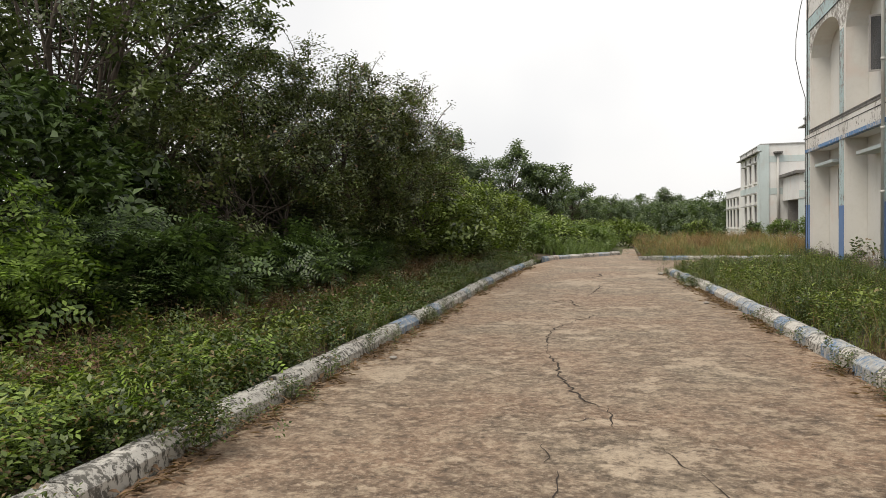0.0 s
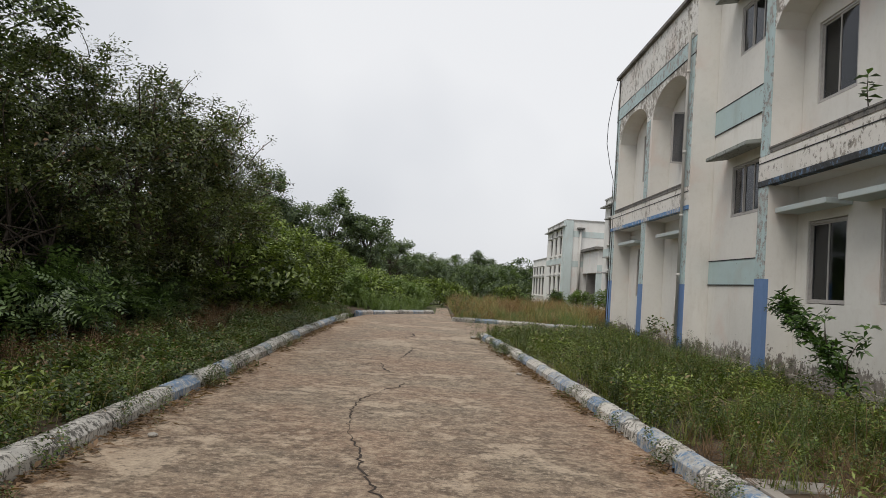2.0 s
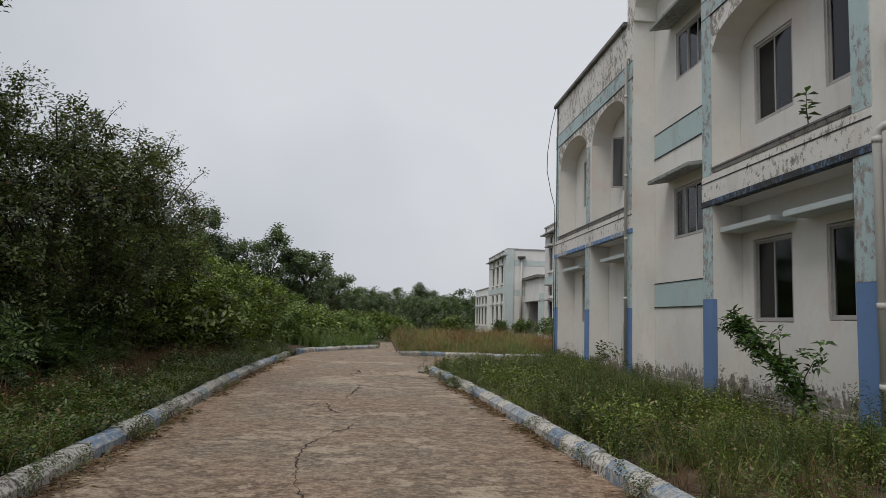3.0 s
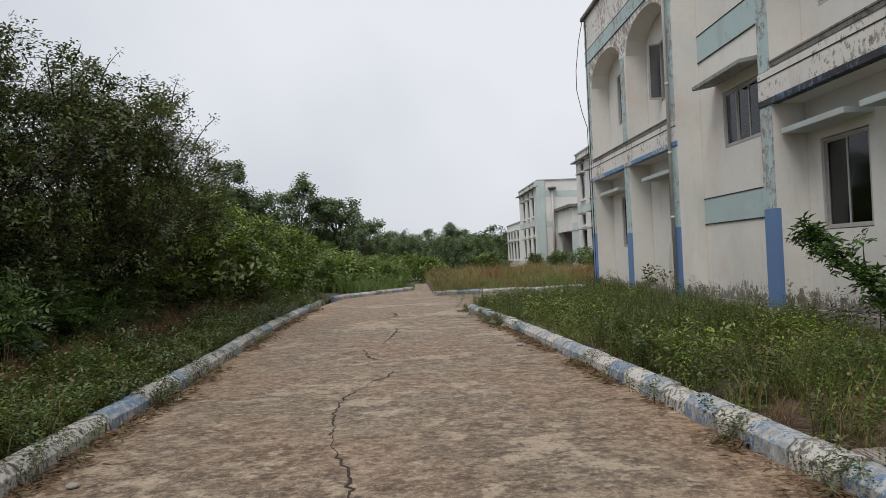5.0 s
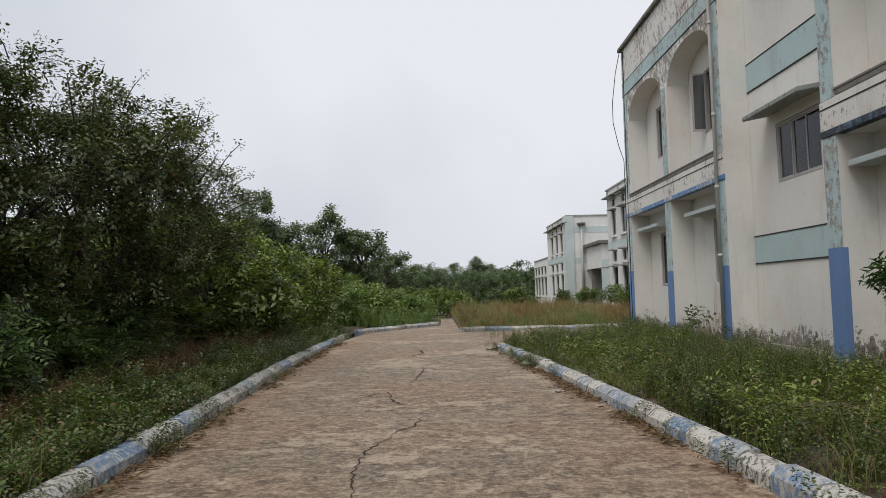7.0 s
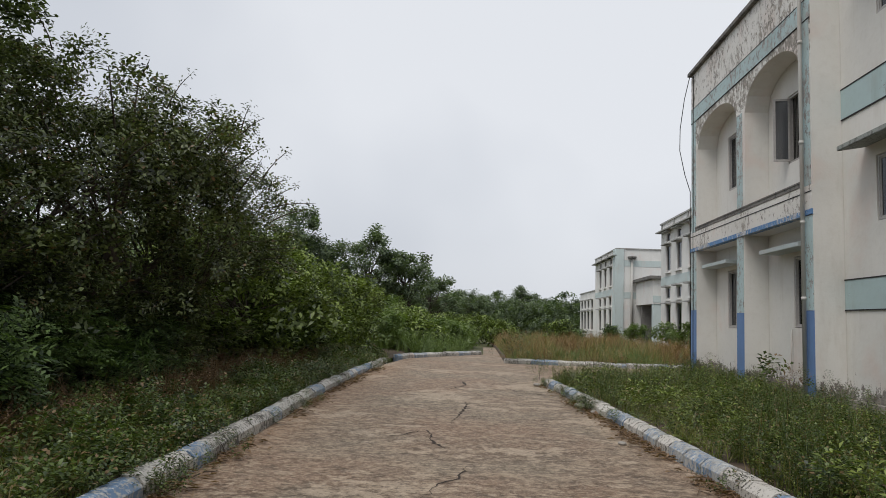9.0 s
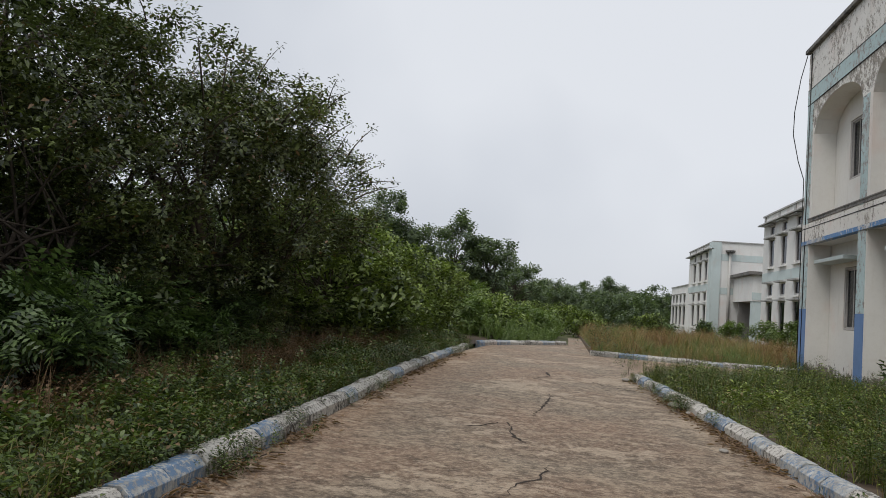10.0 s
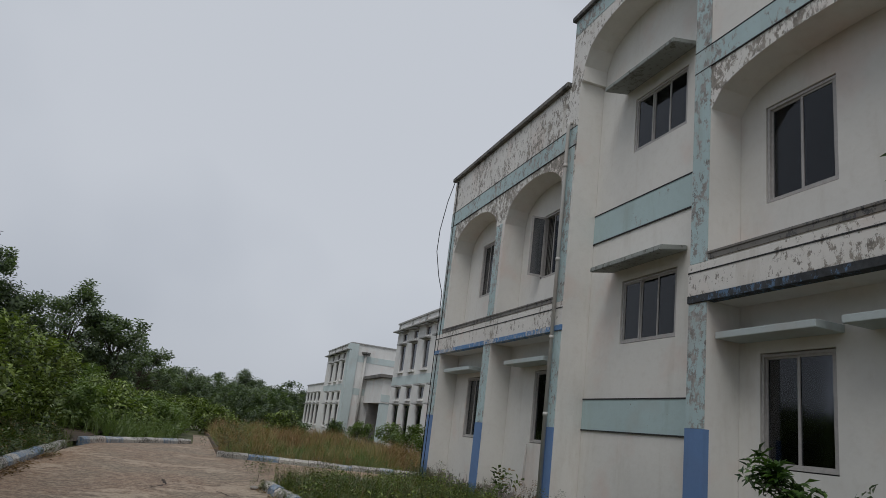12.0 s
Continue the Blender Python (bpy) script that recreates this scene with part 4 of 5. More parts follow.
def tree(name, base, centre, radii, clusters, per, spread, tmpl, mat, trunk_r, label, category="tree", scale=(0.7, 1.3), seed=1, low=-0.5, shell=0.6, stems=1, group="", sprays=0):
    g = np.random.default_rng(seed)
    top = root(name, base, label, category, group)
    knots, pts = crown_points(centre, radii, clusters, per, spread, g, low, shell)
    pts = pts[pts[:, 2] > base[2] + 0.05]
    pieces = [scatter(tmpl, pts, g.uniform(*scale, len(pts)), 0.7, g)]
    vs, fs = [], []

    def add(p, r, sides=6):
        v, f = tube(p, r, sides)
        k = len(vs)
        vs.extend(v)
        fs.extend(tuple(i + k for i in q) for q in f)
    b, c = Vector(base), Vector(centre)
    forks = []
    for s in range(stems):
        o = b + Vector((g.normal(0, 0.4), g.normal(0, 0.4), 0)) * (stems > 1)
        end = c + Vector((g.normal(0, 0.3) * radii[0], g.normal(0, 0.3) * radii[1], -0.1 * radii[2]))
        line = [o - Vector((0, 0, 0.15))] + [o.lerp(end, k / 5) + Vector((g.normal(0, 0.05), g.normal(0, 0.05), 0)) * (1 + k / 3) for k in range(0, 6)]
        rs = [trunk_r * 1.25] + [trunk_r * (1 - 0.13 * k) for k in range(0, 6)]
        add(line, rs, 9)
        forks.append((line, rs))
    for i in g.permutation(len(knots))[:60]:
        line, rs = forks[int(g.integers(len(forks)))]
        k = int(g.integers(3, len(line)))
        a, e_ = line[k], Vector(knots[i])
        q = a.lerp(e_, 0.5) + Vector((g.normal(0, 0.1), g.normal(0, 0.1), 0.12 * (e_ - a).length))
        add([a, a.lerp(q, 0.5), q, q.lerp(e_, 0.6), e_], [rs[k] * 0.5, rs[k] * 0.42, rs[k] * 0.3, rs[k] * 0.2, 0.008], 5)
    if sprays:
        out = (knots - np.asarray(centre)) / np.asarray(radii)
        order = np.argsort(-(np.linalg.norm(out, axis=1) + 0.5 * out[:, 2]))[: sprays * 2]
        tips = []
        for i in g.permutation(order)[:sprays]:
            d = Vector(out[i]).normalized() + Vector((g.normal(0, 0.35), g.normal(0, 0.35), g.uniform(0.1, 0.7)))
            d.normalize()
            length, p = g.uniform(0.3, 0.8), Vector(knots[i])
            bend = Vector((g.normal(0, 0.2), g.normal(0, 0.2), -0.15))
            line = [p + d * length * u + bend * length * u * u for u in (0, 0.3, 0.6, 0.85, 1.0)]
            add(line, [0.014, 0.011, 0.008, 0.006, 0.003], 4)
            for u in g.uniform(0.15, 1.0, 9):
                tips.append(np.asarray(p + d * length * u + bend * length * u * u) + g.normal(0, 0.05, 3))
        pieces.append(scatter((tmpl[0][: 4 * 4] * 0.8, tmpl[1][:4]), np.array(tips), g.uniform(0.6, 1.1, len(tips)), 0.9, g))
    part("crown", raw_mesh("crown", *joined(*pieces), mat), None, top)
    part("trunk", mesh_of("trunk", vs, fs, BARK, True), BARK, top)
    return top


def stuff(name, pieces, mat, label, category):
    V, Q = joined(*pieces)
    ob = new(name, raw_mesh(name, V, Q, mat))
    return tagged(ob, label, category, kind="stuff")


# the tall dark trees behind the scrub
tree("tree", (-9.6, 9.5, 0), (-9.1, 9.9, 5.8), (3.1, 3.9, 4.75), 170, 17, 0.34, T_MED, L_TALL, 0.07, "tall dark-leaved tree with sky showing through its crown", seed=3, low=-0.95, stems=4, shell=0.45, sprays=40)
tree("tree", (-8.3, 4.5, 0), (-8.6, 4.2, 4.8), (2.8, 2.9, 4.0), 130, 17, 0.34, T_MED, L_TALL, 0.06, "tall dark-leaved tree with sky showing through its crown", seed=4, low=-0.95, stems=4, shell=0.45, sprays=30)
tree("tree", (-12.5, 14.5, 0), (-12.2, 14.5, 5.4), (3.2, 3.4, 3.2), 120, 18, 0.42, T_MED, L_TALL, 0.2, "tall dark-leaved tree standing behind the scrub", seed=5, low=-0.6, sprays=20)
tree("tree", (-6.9, 14.6, 0), (-6.7, 14.3, 2.7), (2.55, 2.95, 2.5), 320, 18, 0.24, T_SMALL, L_DARK, 0.12, "spreading small-leaved dark tree reaching down to the ground", seed=6, low=-0.8, stems=4, shell=0.4, sprays=70)
tree("tree", (-6.3, 16.4, 0), (-5.9, 16.3, 2.85), (1.8, 1.9, 1.65), 90, 13, 0.2, T_SMALL, L_DARK, 0.06, "slender small-leaved tree with bare twigs at its edge", seed=26, low=-0.6, stems=3, sprays=45)
tree("tree", (-6.9, 11.0, 0), (-6.9, 11.0, 1.9), (1.9, 2.2, 1.9), 150, 17, 0.24, T_SMALL, L_DARK, 0.08, "low dark small-leaved tree overhanging the verge", seed=27, low=-0.8, stems=3, sprays=20)
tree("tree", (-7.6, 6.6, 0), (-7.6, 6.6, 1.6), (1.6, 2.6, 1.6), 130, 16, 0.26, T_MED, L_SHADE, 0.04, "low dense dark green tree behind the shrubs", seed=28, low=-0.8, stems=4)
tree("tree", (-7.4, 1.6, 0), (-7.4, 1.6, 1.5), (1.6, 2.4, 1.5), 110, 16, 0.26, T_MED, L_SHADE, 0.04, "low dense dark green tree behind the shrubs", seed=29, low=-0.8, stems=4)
tree("bush", (-6.6, 20.6, 0), (-6.6, 20.4, 1.5), (2.4, 2.6, 1.75), 170, 20, 0.32, T_MED, L_BRIGHT, 0.08, "bright green creeper-covered bush by the road", "bush", seed=17, low=-0.75, stems=4, shell=0.7, sprays=15)
tree("bush", (-6.4, 26.0, 0), (-6.2, 25.6, 1.45), (2.4, 3.8, 1.8), 190, 20, 0.34, T_MED, L_BRIGHT, 0.08, "bright green creeper-covered bush by the road", "bush", seed=7, low=-0.75, stems=4, shell=0.7, sprays=15)
tree("bush", (-9.8, 29, 0), (-9.6, 29, 2.0), (3.2, 4.4, 1.9), 150, 20, 0.4, T_MED, L_BRIGHT, 0.08, "bright green creeper-covered bush behind the kerb", "bush", seed=8, low=-0.75, stems=4, shell=0.7)
# feathery shrubs along the verge
sh = np.random.default_rng(21)
for k in range(23):
    y = -3.3 + 0.82 * k + sh.normal(0, 0.15)
    x = left_edge(y) - 2.4 - sh.uniform(0, 1.4) - (0.4 if y < 6 else 0)
    h = sh.uniform(1.05, 1.7) if y < 8 else sh.uniform(0.8, 1.35)
    # past y 6.4 the shade-coloured leaf copy takes over from the fresh one
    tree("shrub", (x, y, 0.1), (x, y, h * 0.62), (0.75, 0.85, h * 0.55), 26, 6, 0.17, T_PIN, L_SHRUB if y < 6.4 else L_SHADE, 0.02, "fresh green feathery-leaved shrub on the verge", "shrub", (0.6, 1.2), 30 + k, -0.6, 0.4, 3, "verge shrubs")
# far trees over the bushes
for k, (x, y, h, r) in enumerate(((-13.6, 52, 8.0, 1.9), (-11.6, 53, 6.6, 1.8), (-8.6, 56, 7.1, 2.2), (-6.6, 58, 6.1, 2.0), (-17, 48, 7.0, 3.0), (-4.5, 66, 4.7, 2.8), (-24, 50, 9.0, 4.0), (-1.5, 78, 4.0, 2.6), (5.5, 95, 5.6, 1.8))):
    tree("tree", (x, y, 0), (x, y, h * 0.66), (r, r, h * 0.44), 46, 14, 0.42, T_BIG, L_FAR, 0.16, "distant broad-leaved tree above the scrub", "tree", (0.9, 1.6), 60 + k, -0.8, 0.45, sprays=8)

# low growth, dry grass and the far woods
g = np.random.default_rng(5)


def strip(n, y0, y1, inner, outer, side, power=1.0):
    y = g.uniform(y0, y1, n)
    o = inner + (outer - inner) * g.random(n) ** power
    e_ = np.interp(y, LEFT_Y, LEFT_X) if side < 0 else np.interp(y, RIGHT_Y, RIGHT_X)
    return e_ + side * o, y


def placed(n, y0, y1, inner, outer, side, z, power=1.0):
    x, y = strip(n, y0, y1, inner, outer, side, power)
    return np.stack([x, y, np.full(n, z)], 1)


P = placed(15000, -5, 25, 0.2, 1.9, -1, 0.09, 1.1)
clump = np.array([noise.noise((p[0] * 0.8, p[1] * 0.8, 7.0)) for p in P])
back = np.interp(P[:, 1], LEFT_Y, LEFT_X) - P[:, 0]
clump -= np.clip((P[:, 1] - 4.5) / 3, 0, 1) * np.clip((back - 0.55) * 1.8, 0, 1)
stuff("weeds", [scatter(T_HERB, P[clump > -0.35] + (0, 0, 0.02), g.uniform(0.8, 1.9, (clump > -0.35).sum()), 0.5, g),
                scatter(T_HERB, placed(2600, -5, 6, 0.3, 2.4, -1, 0.2), g.uniform(0.9, 1.7, 2600), 0.6, g)], L_HERB, "low green herbs carpeting the verge", "weeds")
stems_ = placed(1800, -5, 6.5, 0.35, 2.4, -1, 0.08)
stuff("leafy_weeds", [scatter(T_WEED, stems_, g.uniform(0.5, 1.5, len(stems_)), 0.35, g)], L_VERGE, "upright leafy weeds standing behind the kerb", "weeds")
lush = placed(900, -5, 5.2, 0.3, 2.3, -1, 0.1) + np.stack([np.zeros(900), np.zeros(900), g.uniform(0, 0.22, 900)], 1)
stuff("ferny_weeds", [scatter(T_PIN, lush, g.uniform(0.35, 0.85, 900), 0.5, g)], L_SHRUB, "lush ferny weeds growing along the kerb", "weeds")
tall = placed(4200, 4.5, 26, 0.3, 1.5, -1, 0.1)
keep = np.array([noise.noise((q[0] * 1.1, q[1] * 0.9, 12.0)) for q in tall])
tall, keep = tall[keep > -0.05], keep[keep > -0.05]
tall[:, 2] += g.uniform(0, 1, len(tall)) * (0.12 + 0.55 * keep)
stuff("tall_weeds", [scatter(T_HERB, tall, g.uniform(1.0, 2.1, len(tall)), 0.6, g), scatter(T_PIN, tall[::6], g.uniform(0.35, 0.75, len(tall[::6])), 0.5, g)], L_HERB, "clumps of taller green weeds behind the kerb", "weeds")
stuff("grass", [scatter(T_GRASS, placed(2200, 3, 26, 0.25, 1.3, -1, 0.06), g.uniform(0.5, 1.3, 2200), 0.25, g)], L_GRASS, "thin green grass tufts on the verge", "grass")
stuff("dry_stalks", [scatter(T_STALK, placed(2600, 1.5, 24, 1.1, 3.2, -1, 0.06), g.uniform(0.3, 0.95, 2600), 0.6, g), scatter(T_HERB, placed(3500, 1.5, 24, 1.2, 3.2, -1, 0.25), g.uniform(0.8, 1.7, 3500), 0.7, g)], L_BROWN, "withered brown weed stalks under the shrubs", "weeds")
stuff("undergrowth", [scatter(T_PIN, placed(1500, 1, 24, 2.2, 5.5, -1, 0.3) + np.stack([np.zeros(1500), np.zeros(1500), g.uniform(0, 0.7, 1500)], 1), g.uniform(0.5, 1.0, 1500), 0.6, g)], L_DARK, "dark tangled undergrowth below the trees", "undergrowth")
# the verge by the building
x = g.uniform(1.2, 5.12, 15000)
y = g.uniform(-4, 22.4, 15000)
ok = (x > np.interp(y, RIGHT_Y, RIGHT_X) + 0.22) & ((y < 19.2) | (x > 1.3 + (y - 19.2) * 1.32))
V3 = np.stack([x, y, np.full(len(x), 0.1) + 0.08 * (x - 1.9) / 3.8], 1)[ok]
kind = np.array([noise.noise((p[0] * 0.7, p[1] * 0.5, 2.0)) for p in V3]) + g.normal(0, 0.15, len(V3))
dens = np.array([noise.noise((p[0] * 1.6, p[1] * 1.2, 9.0)) for p in V3]) > -0.42
bare = (V3[:, 0] < 3.7) & (V3[:, 1] > 3.6) & (V3[:, 1] < 7.0) & (g.random(len(V3)) < 0.62)
DRYP = V3[bare & dens]
dens &= ~bare
V3, kind = V3[dens], kind[dens]
stuff("grass", [scatter(T_GRASS, V3[::2], g.uniform(0.45, 1.1, len(V3[::2])) * (1 + 0.5 * np.clip(kind[::2], -0.5, 0.8)), 0.4, g)], L_GRASS, "green and straw-coloured grass growing along the building", "grass")
A = V3[kind > -0.2]
B_ = V3[(kind > 0.05)][::3]
stuff("wispy_weeds", [scatter(T_STALK, B_, g.uniform(0.4, 0.8, len(B_)), 0.3, g), scatter(T_HERB, B_ + (0, 0, 0.28), g.uniform(0.6, 1.3, len(B_)), 0.4, g)], L_HERB, "wispy taller weeds standing in the verge grass", "weeds")
stuff("weeds", [scatter(T_HERB, A + np.stack([np.zeros(len(A)), np.zeros(len(A)), g.uniform(0.0, 0.16, len(A))], 1), g.uniform(0.7, 1.6, len(A)), 0.5, g)], L_HERB, "small-leaved weeds among the verge grass", "weeds")
U = V3[1::3]
tallness = np.array([noise.noise((p[0] * 1.1, p[1] * 0.9, 15.0)) for p in U])
stuff("leafy_weeds", [scatter(T_WEED, U, np.clip(0.75 + 0.9 * tallness + g.uniform(-0.3, 0.3, len(U)), 0.35, 1.6), 0.4, g), scatter(T_PIN, V3[2::12], g.uniform(0.25, 0.6, len(V3[2::12])), 0.4, g)], L_VERGE, "upright leafy green weeds crowding the verge by the wall", "weeds")
stuff("dry_stalks", [scatter(T_STALK, DRYP[::2], g.uniform(0.25, 0.6, len(DRYP[::2])), 0.9, g), scatter(T_GRASS, DRYP[1::2], g.uniform(0.4, 0.9, len(DRYP[1::2])), 0.9, g)], L_BROWN, "withered brown stalks lying round the drain", "weeds")
# the dry field: short straw-coloured clumps, rusty seed heads and green weeds in patches
n = 13000
y = 26.95 + 30 * g.random(n) ** 1.4
x = g.uniform(0.65, 13, n)
ok = (x < 10.0) | (y < 27.4)
P = np.stack([x, y, np.full(n, 0.05)], 1)[ok]
hump = np.array([noise.noise((p[0] * 0.45, p[1] * 0.35, 1.0)) + 0.5 * noise.noise((p[0] * 1.6, p[1] * 1.2, 4.0)) for p in P])
tint = np.array([noise.noise((p[0] * 0.5, p[1] * 0.4, 21.0)) for p in P]) + g.normal(0, 0.16, len(P))
size = np.clip(g.uniform(0.35, 0.75, len(P)) + 0.5 * hump, 0.18, 1.1)
near_edge = np.clip((P[:, 1] - 26.9) / 1.2, 0.45, 1.0)
size = size * near_edge
straw, rust, lush_ = (tint > -0.12) & (tint < 0.22), tint >= 0.22, tint <= -0.12
stuff("dry_grass", [scatter(T_TALL, P[straw], size[straw], 0.5, g)], L_DRY, "tall dry golden grass in the field", "grass")
stuff("rusty_grass", [scatter(T_TALL, P[rust], size[rust] * 1.1, 0.5, g), scatter(T_HERB, P[rust][::3] + np.stack([np.zeros(len(P[rust][::3]))] * 2 + [size[rust][::3] * 0.75], 1), g.uniform(1.0, 2.2, len(P[rust][::3])), 0.7, g)], L_RUST, "rust-brown seeding grass in the field", "grass")
stuff("green_grass", [scatter(T_TALL, P[lush_], size[lush_] * 0.8, 0.5, g), scatter(T_WEED, P[lush_][::2], size[lush_][::2] * 1.6, 0.5, g)], L_PALEG, "green weeds between the dry grass", "weeds")
# pale weeds and young bushes beyond the bend
n = 2600
y = g.uniform(29.5, 50, n)
edge_x = np.interp(y, (27, 32, 50), (-3.0, -0.6, -0.3))
x = -9 + (edge_x + 8.9) * g.random(n) ** 0.8
P = np.stack([x, y, np.full(n, 0.05)], 1)
hump = np.array([noise.noise((q[0] * 0.6, q[1] * 0.4, 6.0)) for q in P]) + 0.06 * np.clip(-1 - x, 0, 8)
tall_ = np.clip(0.6 + 0.7 * hump + g.uniform(-0.3, 0.3, n), 0.2, 1.5)
stuff("reeds", [scatter(T_TALL, P[::2], tall_[::2], 0.6, g), scatter(T_WEED, P[1::2], tall_[1::2] * 2.2, 0.5, g), scatter(T_MED, P[::5] + np.stack([np.zeros(len(P[::5]))] * 2 + [tall_[::5] * 0.6], 1), g.uniform(0.4, 0.9, len(P[::5])), 0.7, g)], L_PALEG, "tall pale green weeds beside the road's bend", "reeds")
for k, (x, y, h) in enumerate(((-4.4, 31.5, 1.5), (-3.0, 33.5, 1.3), (-5.6, 34, 2.0), (-2.0, 36, 1.2), (-4.2, 37.5, 1.8), (-6.6, 38, 2.5), (-1.4, 39.5, 1.0), (-3.4, 42, 1.7), (-1.8, 45, 1.5), (-5.8, 43, 2.4), (-0.2, 48, 1.6), (0.9, 44, 1.2))):
    tree("bush", (x, y, 0.0), (x, y, h * 0.5), (h * 0.75, h * 0.85, h * 0.5), 60, 10, 0.2, T_MED, L_BRIGHT if k % 3 else L_PALEG, 0.03, "young green bush beyond the bend of the road", "bush", (0.9, 1.5), 500 + k, -0.7, 0.5, 3, "bushes beyond the bend")
# woods on the skyline
gw = np.random.default_rng(41)
spots = [(gw.uniform(-75, 34), gw.uniform(78, 135), gw.uniform(3.2, 5.2), gw.uniform(2.2, 4.2)) for k in range(110)]
spots += [(-75 + 1.9 * k + gw.uniform(-0.5, 0.5), gw.uniform(98, 114), gw.uniform(3.6, 5.0), gw.uniform(2.3, 3.0)) for k in range(58)]
pieces = []
for x, y, h, r in spots:
    if 8 < x < 20 and y < 84:
        continue
    h *= 1.08 + 0.4 * (x < -15)
    _, pts = crown_points((x, y, h * 0.55), (r, r, h * 0.5), 26, 9, 0.6, gw, -0.8, 0.55)
    pts = pts[pts[:, 2] > 0]
    pieces.append(scatter(T_FAR, pts, gw.uniform(0.8, 1.6, len(pts)), 0.8, gw))
stuff("far_woods", pieces, L_FAR, "dark green woods closing the view", "woods")
# thickets on the camera's left and rear close the view under the trees
pieces = []
for k in range(46):
    y = -8 + 1.3 * k
    x = -15 - g.uniform(0, 5)
    _, pts = crown_points((x, y, 2.2), (2.2, 2.2, 2.6), 30, 9, 0.45, g, -0.8, 0.5)
    pieces.append(scatter(T_BIG, pts[pts[:, 2] > 0], g.uniform(0.8, 1.4, (pts[:, 2] > 0).sum()), 0.8, g))
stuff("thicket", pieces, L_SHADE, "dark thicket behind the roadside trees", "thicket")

# ---- kerbs ----
kerb("kerb_west", [(left_edge(y), y) for y in np.arange(-9.0, 24.6, 0.5)], -1, "flaking white and blue painted concrete kerb stones")
kerb("kerb_east", [(right_edge(y), y) for y in np.arange(-9.0, 19.3, 0.5)], 1, "flaking white and blue painted concrete kerb stones", 1)
kerb("kerb_bend", [(-2.95, 26.4), (-2.75, 27.2), (-1.6, 29.5), (-0.15, 32)], -1, "flaking white and blue painted kerb stones round the bend")
kerb("kerb_field", [(0.5, 26.75), (16, 26.75)], -1, "white and blue kerb stones along the dry field")

# ---- small things: cracks, litter, seedlings ----
road_ob = bpy.data.objects["road"]


def crack(points, width, seed):
    r = random.Random(seed)
    pts = [Vector((*p, 0)) for p in points]
    line = []
    for a, b in zip(pts, pts[1:]):
        n_ = max(2, int((b - a).length / 0.06))
        for k in range(n_):
            q = a.lerp(b, k / n_)
            line.append(q + Vector((r.gauss(0, 0.016), r.gauss(0, 0.014), 0)))
    line.append(pts[-1])
    vs, w = [], width
    for i, q in enumerate(line):
        d = (line[min(i + 1, len(line) - 1)] - line[max(i - 1, 0)]).normalized()
        s_ = Vector((d.y, -d.x, 0))
        w = min(1.5 * width, max(0.4 * width, w + r.gauss(0, width * 0.5)))
        h = w / 2 * min(1, 0.2 + i / 4, 0.2 + (len(line) - 1 - i) / 4)
        vs += [(q + s_ * h + Vector((0, 0, 0.004)))[:], (q - s_ * h + Vector((0, 0, 0.004)))[:]]
    fs = [(2 * i, 2 * i + 1, 2 * i + 3, 2 * i + 2) for i in range(len(line) - 1)]
    part("crack", mesh_of("crack", vs, fs, CRACK), CRACK, road_ob, "dark jagged crack in the concrete")


crack([(-0.37, 2.7), (-0.37, 3.29), (-0.38, 3.64)], 0.010, 1)
crack([(-0.45, 3.76), (-0.51, 4.11)], 0.012, 9)
crack([(-0.13, 4.5), (-0.1, 4.82), (-0.16, 4.99), (-0.3, 5.16), (-0.45, 5.59), (-0.55, 5.94), (-0.62, 6.36), (-0.72, 6.83), (-0.81, 7.08), (-0.89, 7.71), (-0.93, 8.36), (-0.89, 8.88), (-0.65, 9.73), (-0.52, 9.9), (-0.46, 10.4)], 0.014, 2)
crack([(-0.68, 11.25), (-0.84, 11.5), (-0.88, 11.9), (-0.95, 12.42)], 0.03, 3)
crack([(0.19, 4.15), (0.23, 3.96), (0.38, 3.68), (0.46, 3.47), (0.47, 3.1)], 0.010, 4)
crack([(-0.34, 4.62), (-0.28, 4.72), (-0.22, 4.66)], 0.016, 5)
crack([(-0.7, 13.0), (-0.62, 13.93), (-0.52, 15.08), (-0.6, 15.5)], 0.025, 6)
crack([(-1.03, 12.36), (-1.2, 12.0), (-1.45, 11.76)], 0.016, 10)
crack([(-0.9, 17.5), (-0.6, 18.4), (-0.7, 19.3)], 0.04, 7)
crack([(1.0, 17.0), (0.4, 17.6), (0.2, 18.1)], 0.03, 8)

# dry leaves and stalks caught along the kerbs
def litter(n_, y0, y1, side):
    y_ = g.uniform(y0, y1, n_)
    e_ = np.interp(y_, LEFT_Y, LEFT_X) if side < 0 else np.interp(y_, RIGHT_Y, RIGHT_X)
    keep = np.array([noise.noise((a * 1.3, side * 4.0, 0.5)) for a in y_]) + g.normal(0, 0.2, n_) > -0.1
    x_ = e_ - side * np.abs(g.normal(0.02, 0.10, n_))
    return np.stack([x_, y_, np.full(n_, 0.012) + g.uniform(0, 0.02, n_)], 1)[keep]


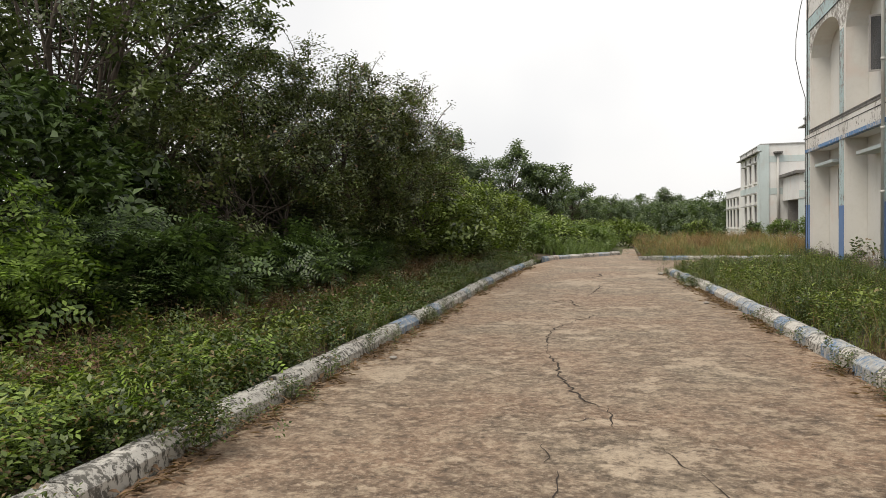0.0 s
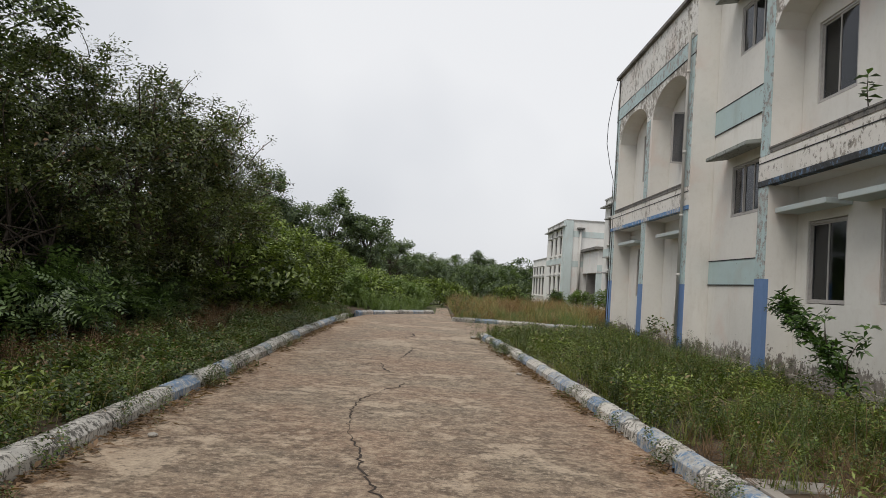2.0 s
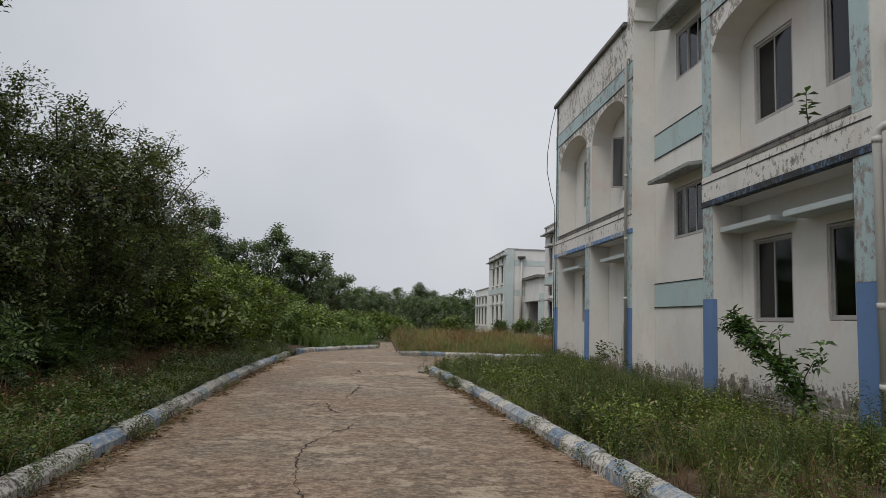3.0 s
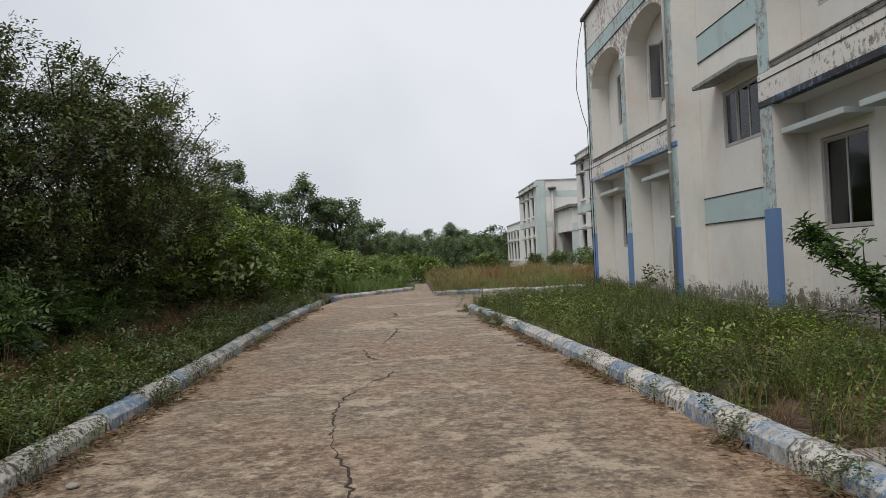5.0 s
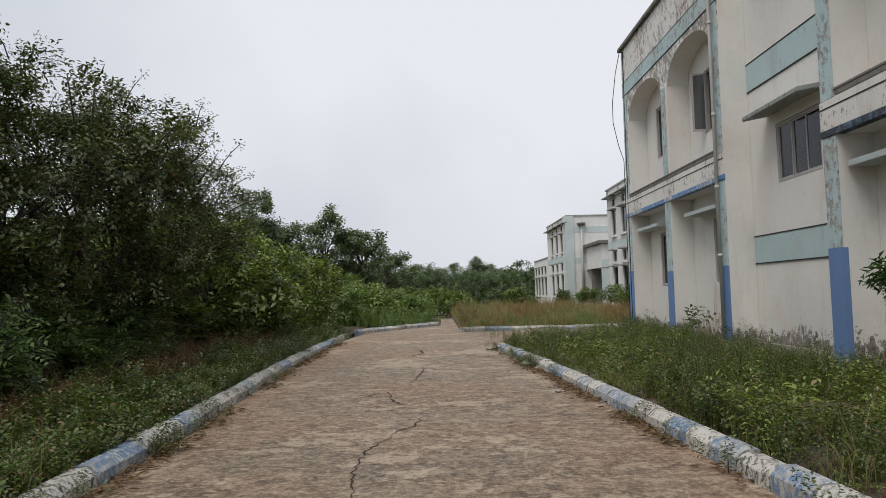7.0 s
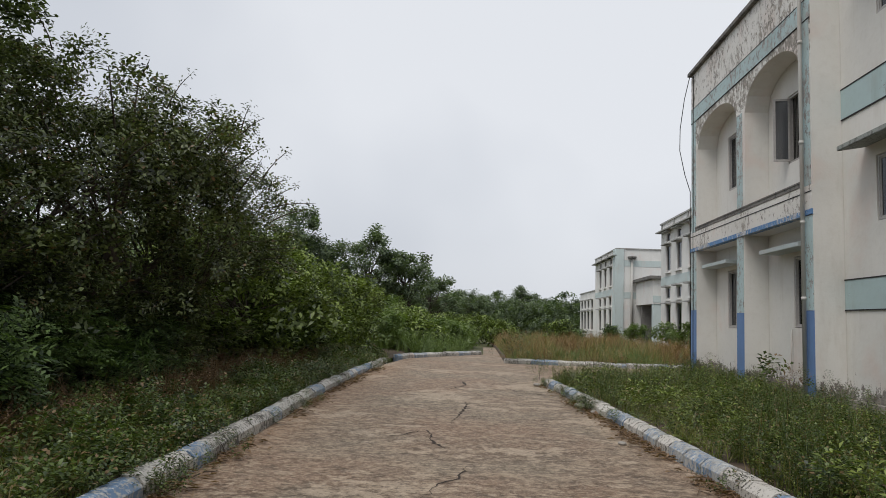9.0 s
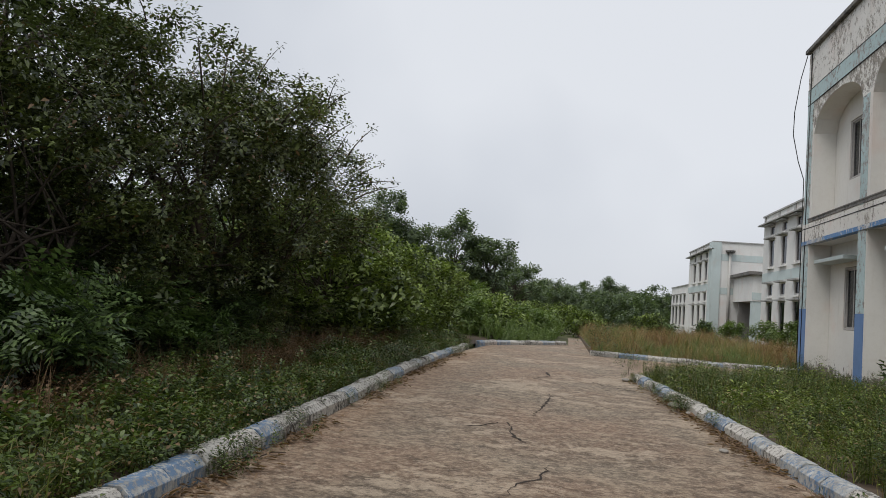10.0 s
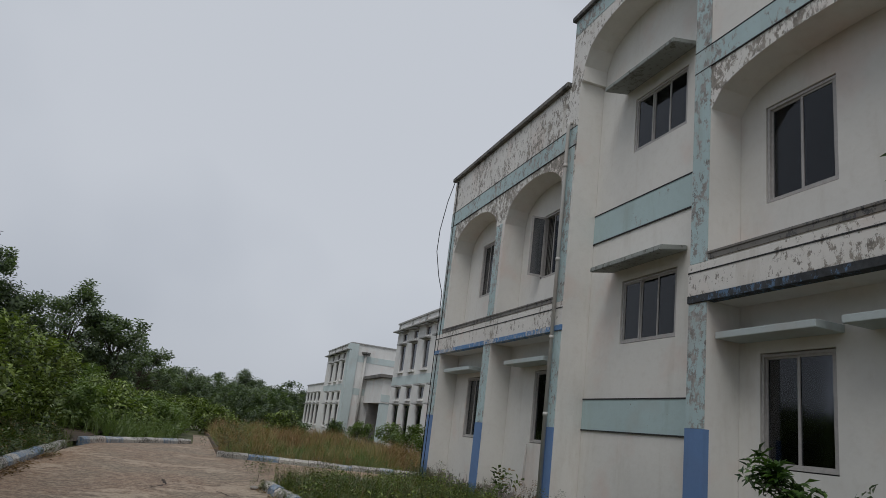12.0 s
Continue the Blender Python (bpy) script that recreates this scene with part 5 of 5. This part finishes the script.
T_LIT = template([leaf((0, 0, 0), (1, 0, 0.05), (0, 0, 1), 0.08, 0.028, 0.1)])
T_STRAW = template([leaf((0, 0, 0), (1, 0, 0.03), (0, 0, 1), 0.22, 0.008, 0.05)])
bits = [scatter(T_LIT, q, g.uniform(0.5, 1.4, len(q)), 0.25, g) for q in (litter(2600, 1, 22, -1), litter(3200, 1, 19, 1))]
bits += [scatter(T_STRAW, q, g.uniform(0.5, 1.5, len(q)), 0.15, g) for q in (litter(600, 1, 22, -1), litter(900, 1, 19, 1))]
stuff("leaf_litter", bits, L_BROWN, "brown dead leaves and straw lying along the kerbs", "litter")


def seedling(name, at, h, n_, tmpl, mat, label, spread=0.12, size=(0.6, 1.1), seed=1):
    """A small weed: a stem or two with leafy tips."""
    r = np.random.default_rng(seed)
    top = root(name, at, label, "weed", "kerbside weeds")
    pts = np.asarray(at) + np.stack([r.normal(0, spread, n_), r.normal(0, spread, n_), r.uniform(0.15, 1, n_) * h], 1)
    V, Q = scatter(tmpl, pts, r.uniform(*size, n_), 0.5, r)
    part("leaves", raw_mesh("leaves", V, Q, mat), None, top)
    vs, fs = [], []
    for q in pts[:1]:
        v, f = tube([at, tuple(np.asarray(at) * 0.5 + q * 0.5 + (0, 0, 0.02)), tuple(q)], [0.006, 0.005, 0.003], 5)
        fs += [tuple(i + len(vs) for i in w) for w in f]
        vs += v
    part("stem", mesh_of("stem", vs, fs, BARK), BARK, top)
    return top


kw = np.random.default_rng(77)
for k in range(46):
    side = -1 if k % 2 else 1
    y_ = kw.uniform(2.2, 24 if side < 0 else 19)
    x_ = (left_edge(y_) + 0.05) if side < 0 else (right_edge(y_) - 0.05)
    h_ = kw.uniform(0.06, 0.2)
    seedling("weed", (x_, y_, 0.0), h_, int(kw.integers(8, 22)), T_HERB, L_HERB, "small green weed growing at the kerb's foot", 0.05 + h_ * 0.4, (0.6, 1.2), 200 + k)
seedling("weed", (left_edge(3.45) + 0.07, 3.45, 0), 0.24, 60, T_HERB, L_HERB, "bushy green weed growing at the kerb's foot", 0.11, (0.9, 1.7), 301)
seedling("weed", (1.0, 19.35, 0.1), 0.5, 40, T_HERB, L_HERB, "tall weed at the end of the kerb", 0.12, (0.8, 1.6), 302)
seedling("weed", (0.85, 26.6, 0.05), 0.8, 60, T_HERB, L_HERB, "straggling weed at the corner of the field", 0.25, (1.2, 2.4), 303)
for k, (y_, h_, n_) in enumerate(((17.4, 0.6, 14), (18.3, 0.35, 14), (16.2, 0.55, 26), (15.3, 0.5, 22), (21.0, 0.5, 18), (21.9, 0.5, 26), (12.6, 0.35, 16), (10.6, 0.4, 14), (9.8, 0.5, 14), (8.15, 0.55, 26), (7.8, 0.6, 22), (7.3, 0.5, 20), (13.8, 0.4, 18), (14.6, 0.35, 16), (6.6, 0.4, 16))):
    seedling("weed", (5.08 if k < 9 else 4.95, y_, 0.15), h_, n_, T_HERB if k else T_BIG, L_HERB if k != 2 else L_BROWN, "weed growing at the foot of the wall", 0.13, (0.8, 1.5) if k else (0.4, 0.7), 320 + k)

# the leaning sapling by the wall, and the seedling on the ledge
sap = root("sapling", (4.95, 9.15, 0.15), "leaning young tree with broad glossy leaves beside the wall", "sapling")
stem = [(4.95, 9.15, 0.1), (4.93, 9.3, 0.45), (4.92, 9.65, 0.75), (4.9, 10.15, 1.02), (4.88, 10.6, 1.25), (4.88, 10.95, 1.45)]
tube_part("trunk", stem, [0.022, 0.019, 0.016, 0.013, 0.009, 0.005], BARK, sap)
tube_part("branch", [(4.93, 9.32, 0.48), (4.9, 9.25, 0.8), (4.92, 9.1, 1.0)], [0.012, 0.009, 0.004], BARK, sap)
tube_part("branch", [(4.92, 9.65, 0.75), (4.9, 9.75, 1.05), (4.86, 9.7, 1.25)], [0.012, 0.009, 0.004], BARK, sap)
r_ = np.random.default_rng(5)
T_SAP = twig_template(8, 0.15, 0.06, 0.12, r_)
q = []
for a, b in zip(stem[1:], stem[2:]):
    for k in range(34):
        u = r_.random()
        q.append(np.asarray(a) * (1 - u) + np.asarray(b) * u + r_.normal(0, 0.075, 3))
for c_ in ((4.92, 9.1, 1.0), (4.86, 9.7, 1.25), (4.9, 9.25, 0.85)):
    q += [np.asarray(c_) + r_.normal(0, 0.08, 3) for k in range(3)]
q = np.array(q)
V, Q = scatter(T_SAP, q, r_.uniform(0.6, 1.0, len(q)), 0.7, r_)
part("leaves", raw_mesh("leaves", V, Q, L_YOUNG), None, sap, "broad glossy green leaves")
lp = root("seedling", (5.16, 9.45, 3.98), "small fig seedling rooted on the ledge", "seedling")
tube_part("stem", [(5.16, 9.45, 3.95), (5.14, 9.46, 4.2), (5.14, 9.45, 4.42)], [0.008, 0.006, 0.003], BARK, lp)
q = np.array([(5.14, 9.45, z) for z in (4.08, 4.17, 4.26, 4.35)])
V, Q = scatter(twig_template(4, 0.15, 0.09, 0.05, r_), q, r_.uniform(0.7, 1.1, len(q)), 0.3, r_)
part("leaves", raw_mesh("leaves", V, Q, L_YOUNG), None, lp)

# the drain pit behind the kerb
drain = root("drain", (2.6, 5.3, 0.1), "broken concrete drain pit beside the kerb", "drain")
for x0, x1, y0, y1 in ((2.21, 2.85, 5.75, 6.0), (2.21, 2.85, 4.6, 4.8), (2.21, 2.32, 4.805, 5.745), (2.66, 2.85, 4.805, 5.745)):
    part("slab", box(x0, x1, y0, y1, 0.0, 0.125, 0.012), CONC, drain)
part("pit_floor", box(2.325, 2.655, 4.81, 5.74, 0.0, 0.07), SOIL, drain)

# green and silvery shrubs in the dry field
for k, (x, y, h, m_) in enumerate(((4.6, 46, 1.5, L_BRIGHT), (5.6, 47, 1.0, L_SHADE), (8.8, 52, 1.2, L_SHADE), (9.9, 50, 1.5, L_PALEG), (10.1, 43, 1.4, L_PALEG), (10.0, 37.5, 1.5, L_PALEG), (9.9, 34, 1.5, L_PALEG), (10.0, 31.5, 1.2, L_PALEG))):
    tree("shrub", (x, y, 0.05), (x, y, h * 0.6), (h * 0.5, h * 0.6, h * 0.45), 22, 9, 0.16, T_MED, m_, 0.02, "green shrub standing in the dry grass", "shrub", (0.8, 1.4), 400 + k, -0.7, 0.4, 2, "field shrubs")

# broken bits of kerb lying on the road
for k, (x, y, r0) in enumerate(((1.32, 15.3, 0.11), (1.42, 14.7, 0.06), (1.3, 12.0, 0.05), (0.9, 18.9, 0.08), (-2.3, 6.5, 0.04))):
    bm = bmesh.new()
    bmesh.ops.create_icosphere(bm, subdivisions=2, radius=r0)
    for v in bm.verts:
        v.co *= 1 + 0.35 * noise.noise(v.co * 9 + Vector((k * 3.0, 0, 0)))
        v.co.z = v.co.z * 0.45 + r0 * 0.38
    ob = part("stone", bm, CONC)
    ob.matrix_world = pose(x, y, 0, 0, 0, 40 * k)
    tagged(ob, "pale broken piece of concrete lying on the road", "stone", "broken concrete pieces")
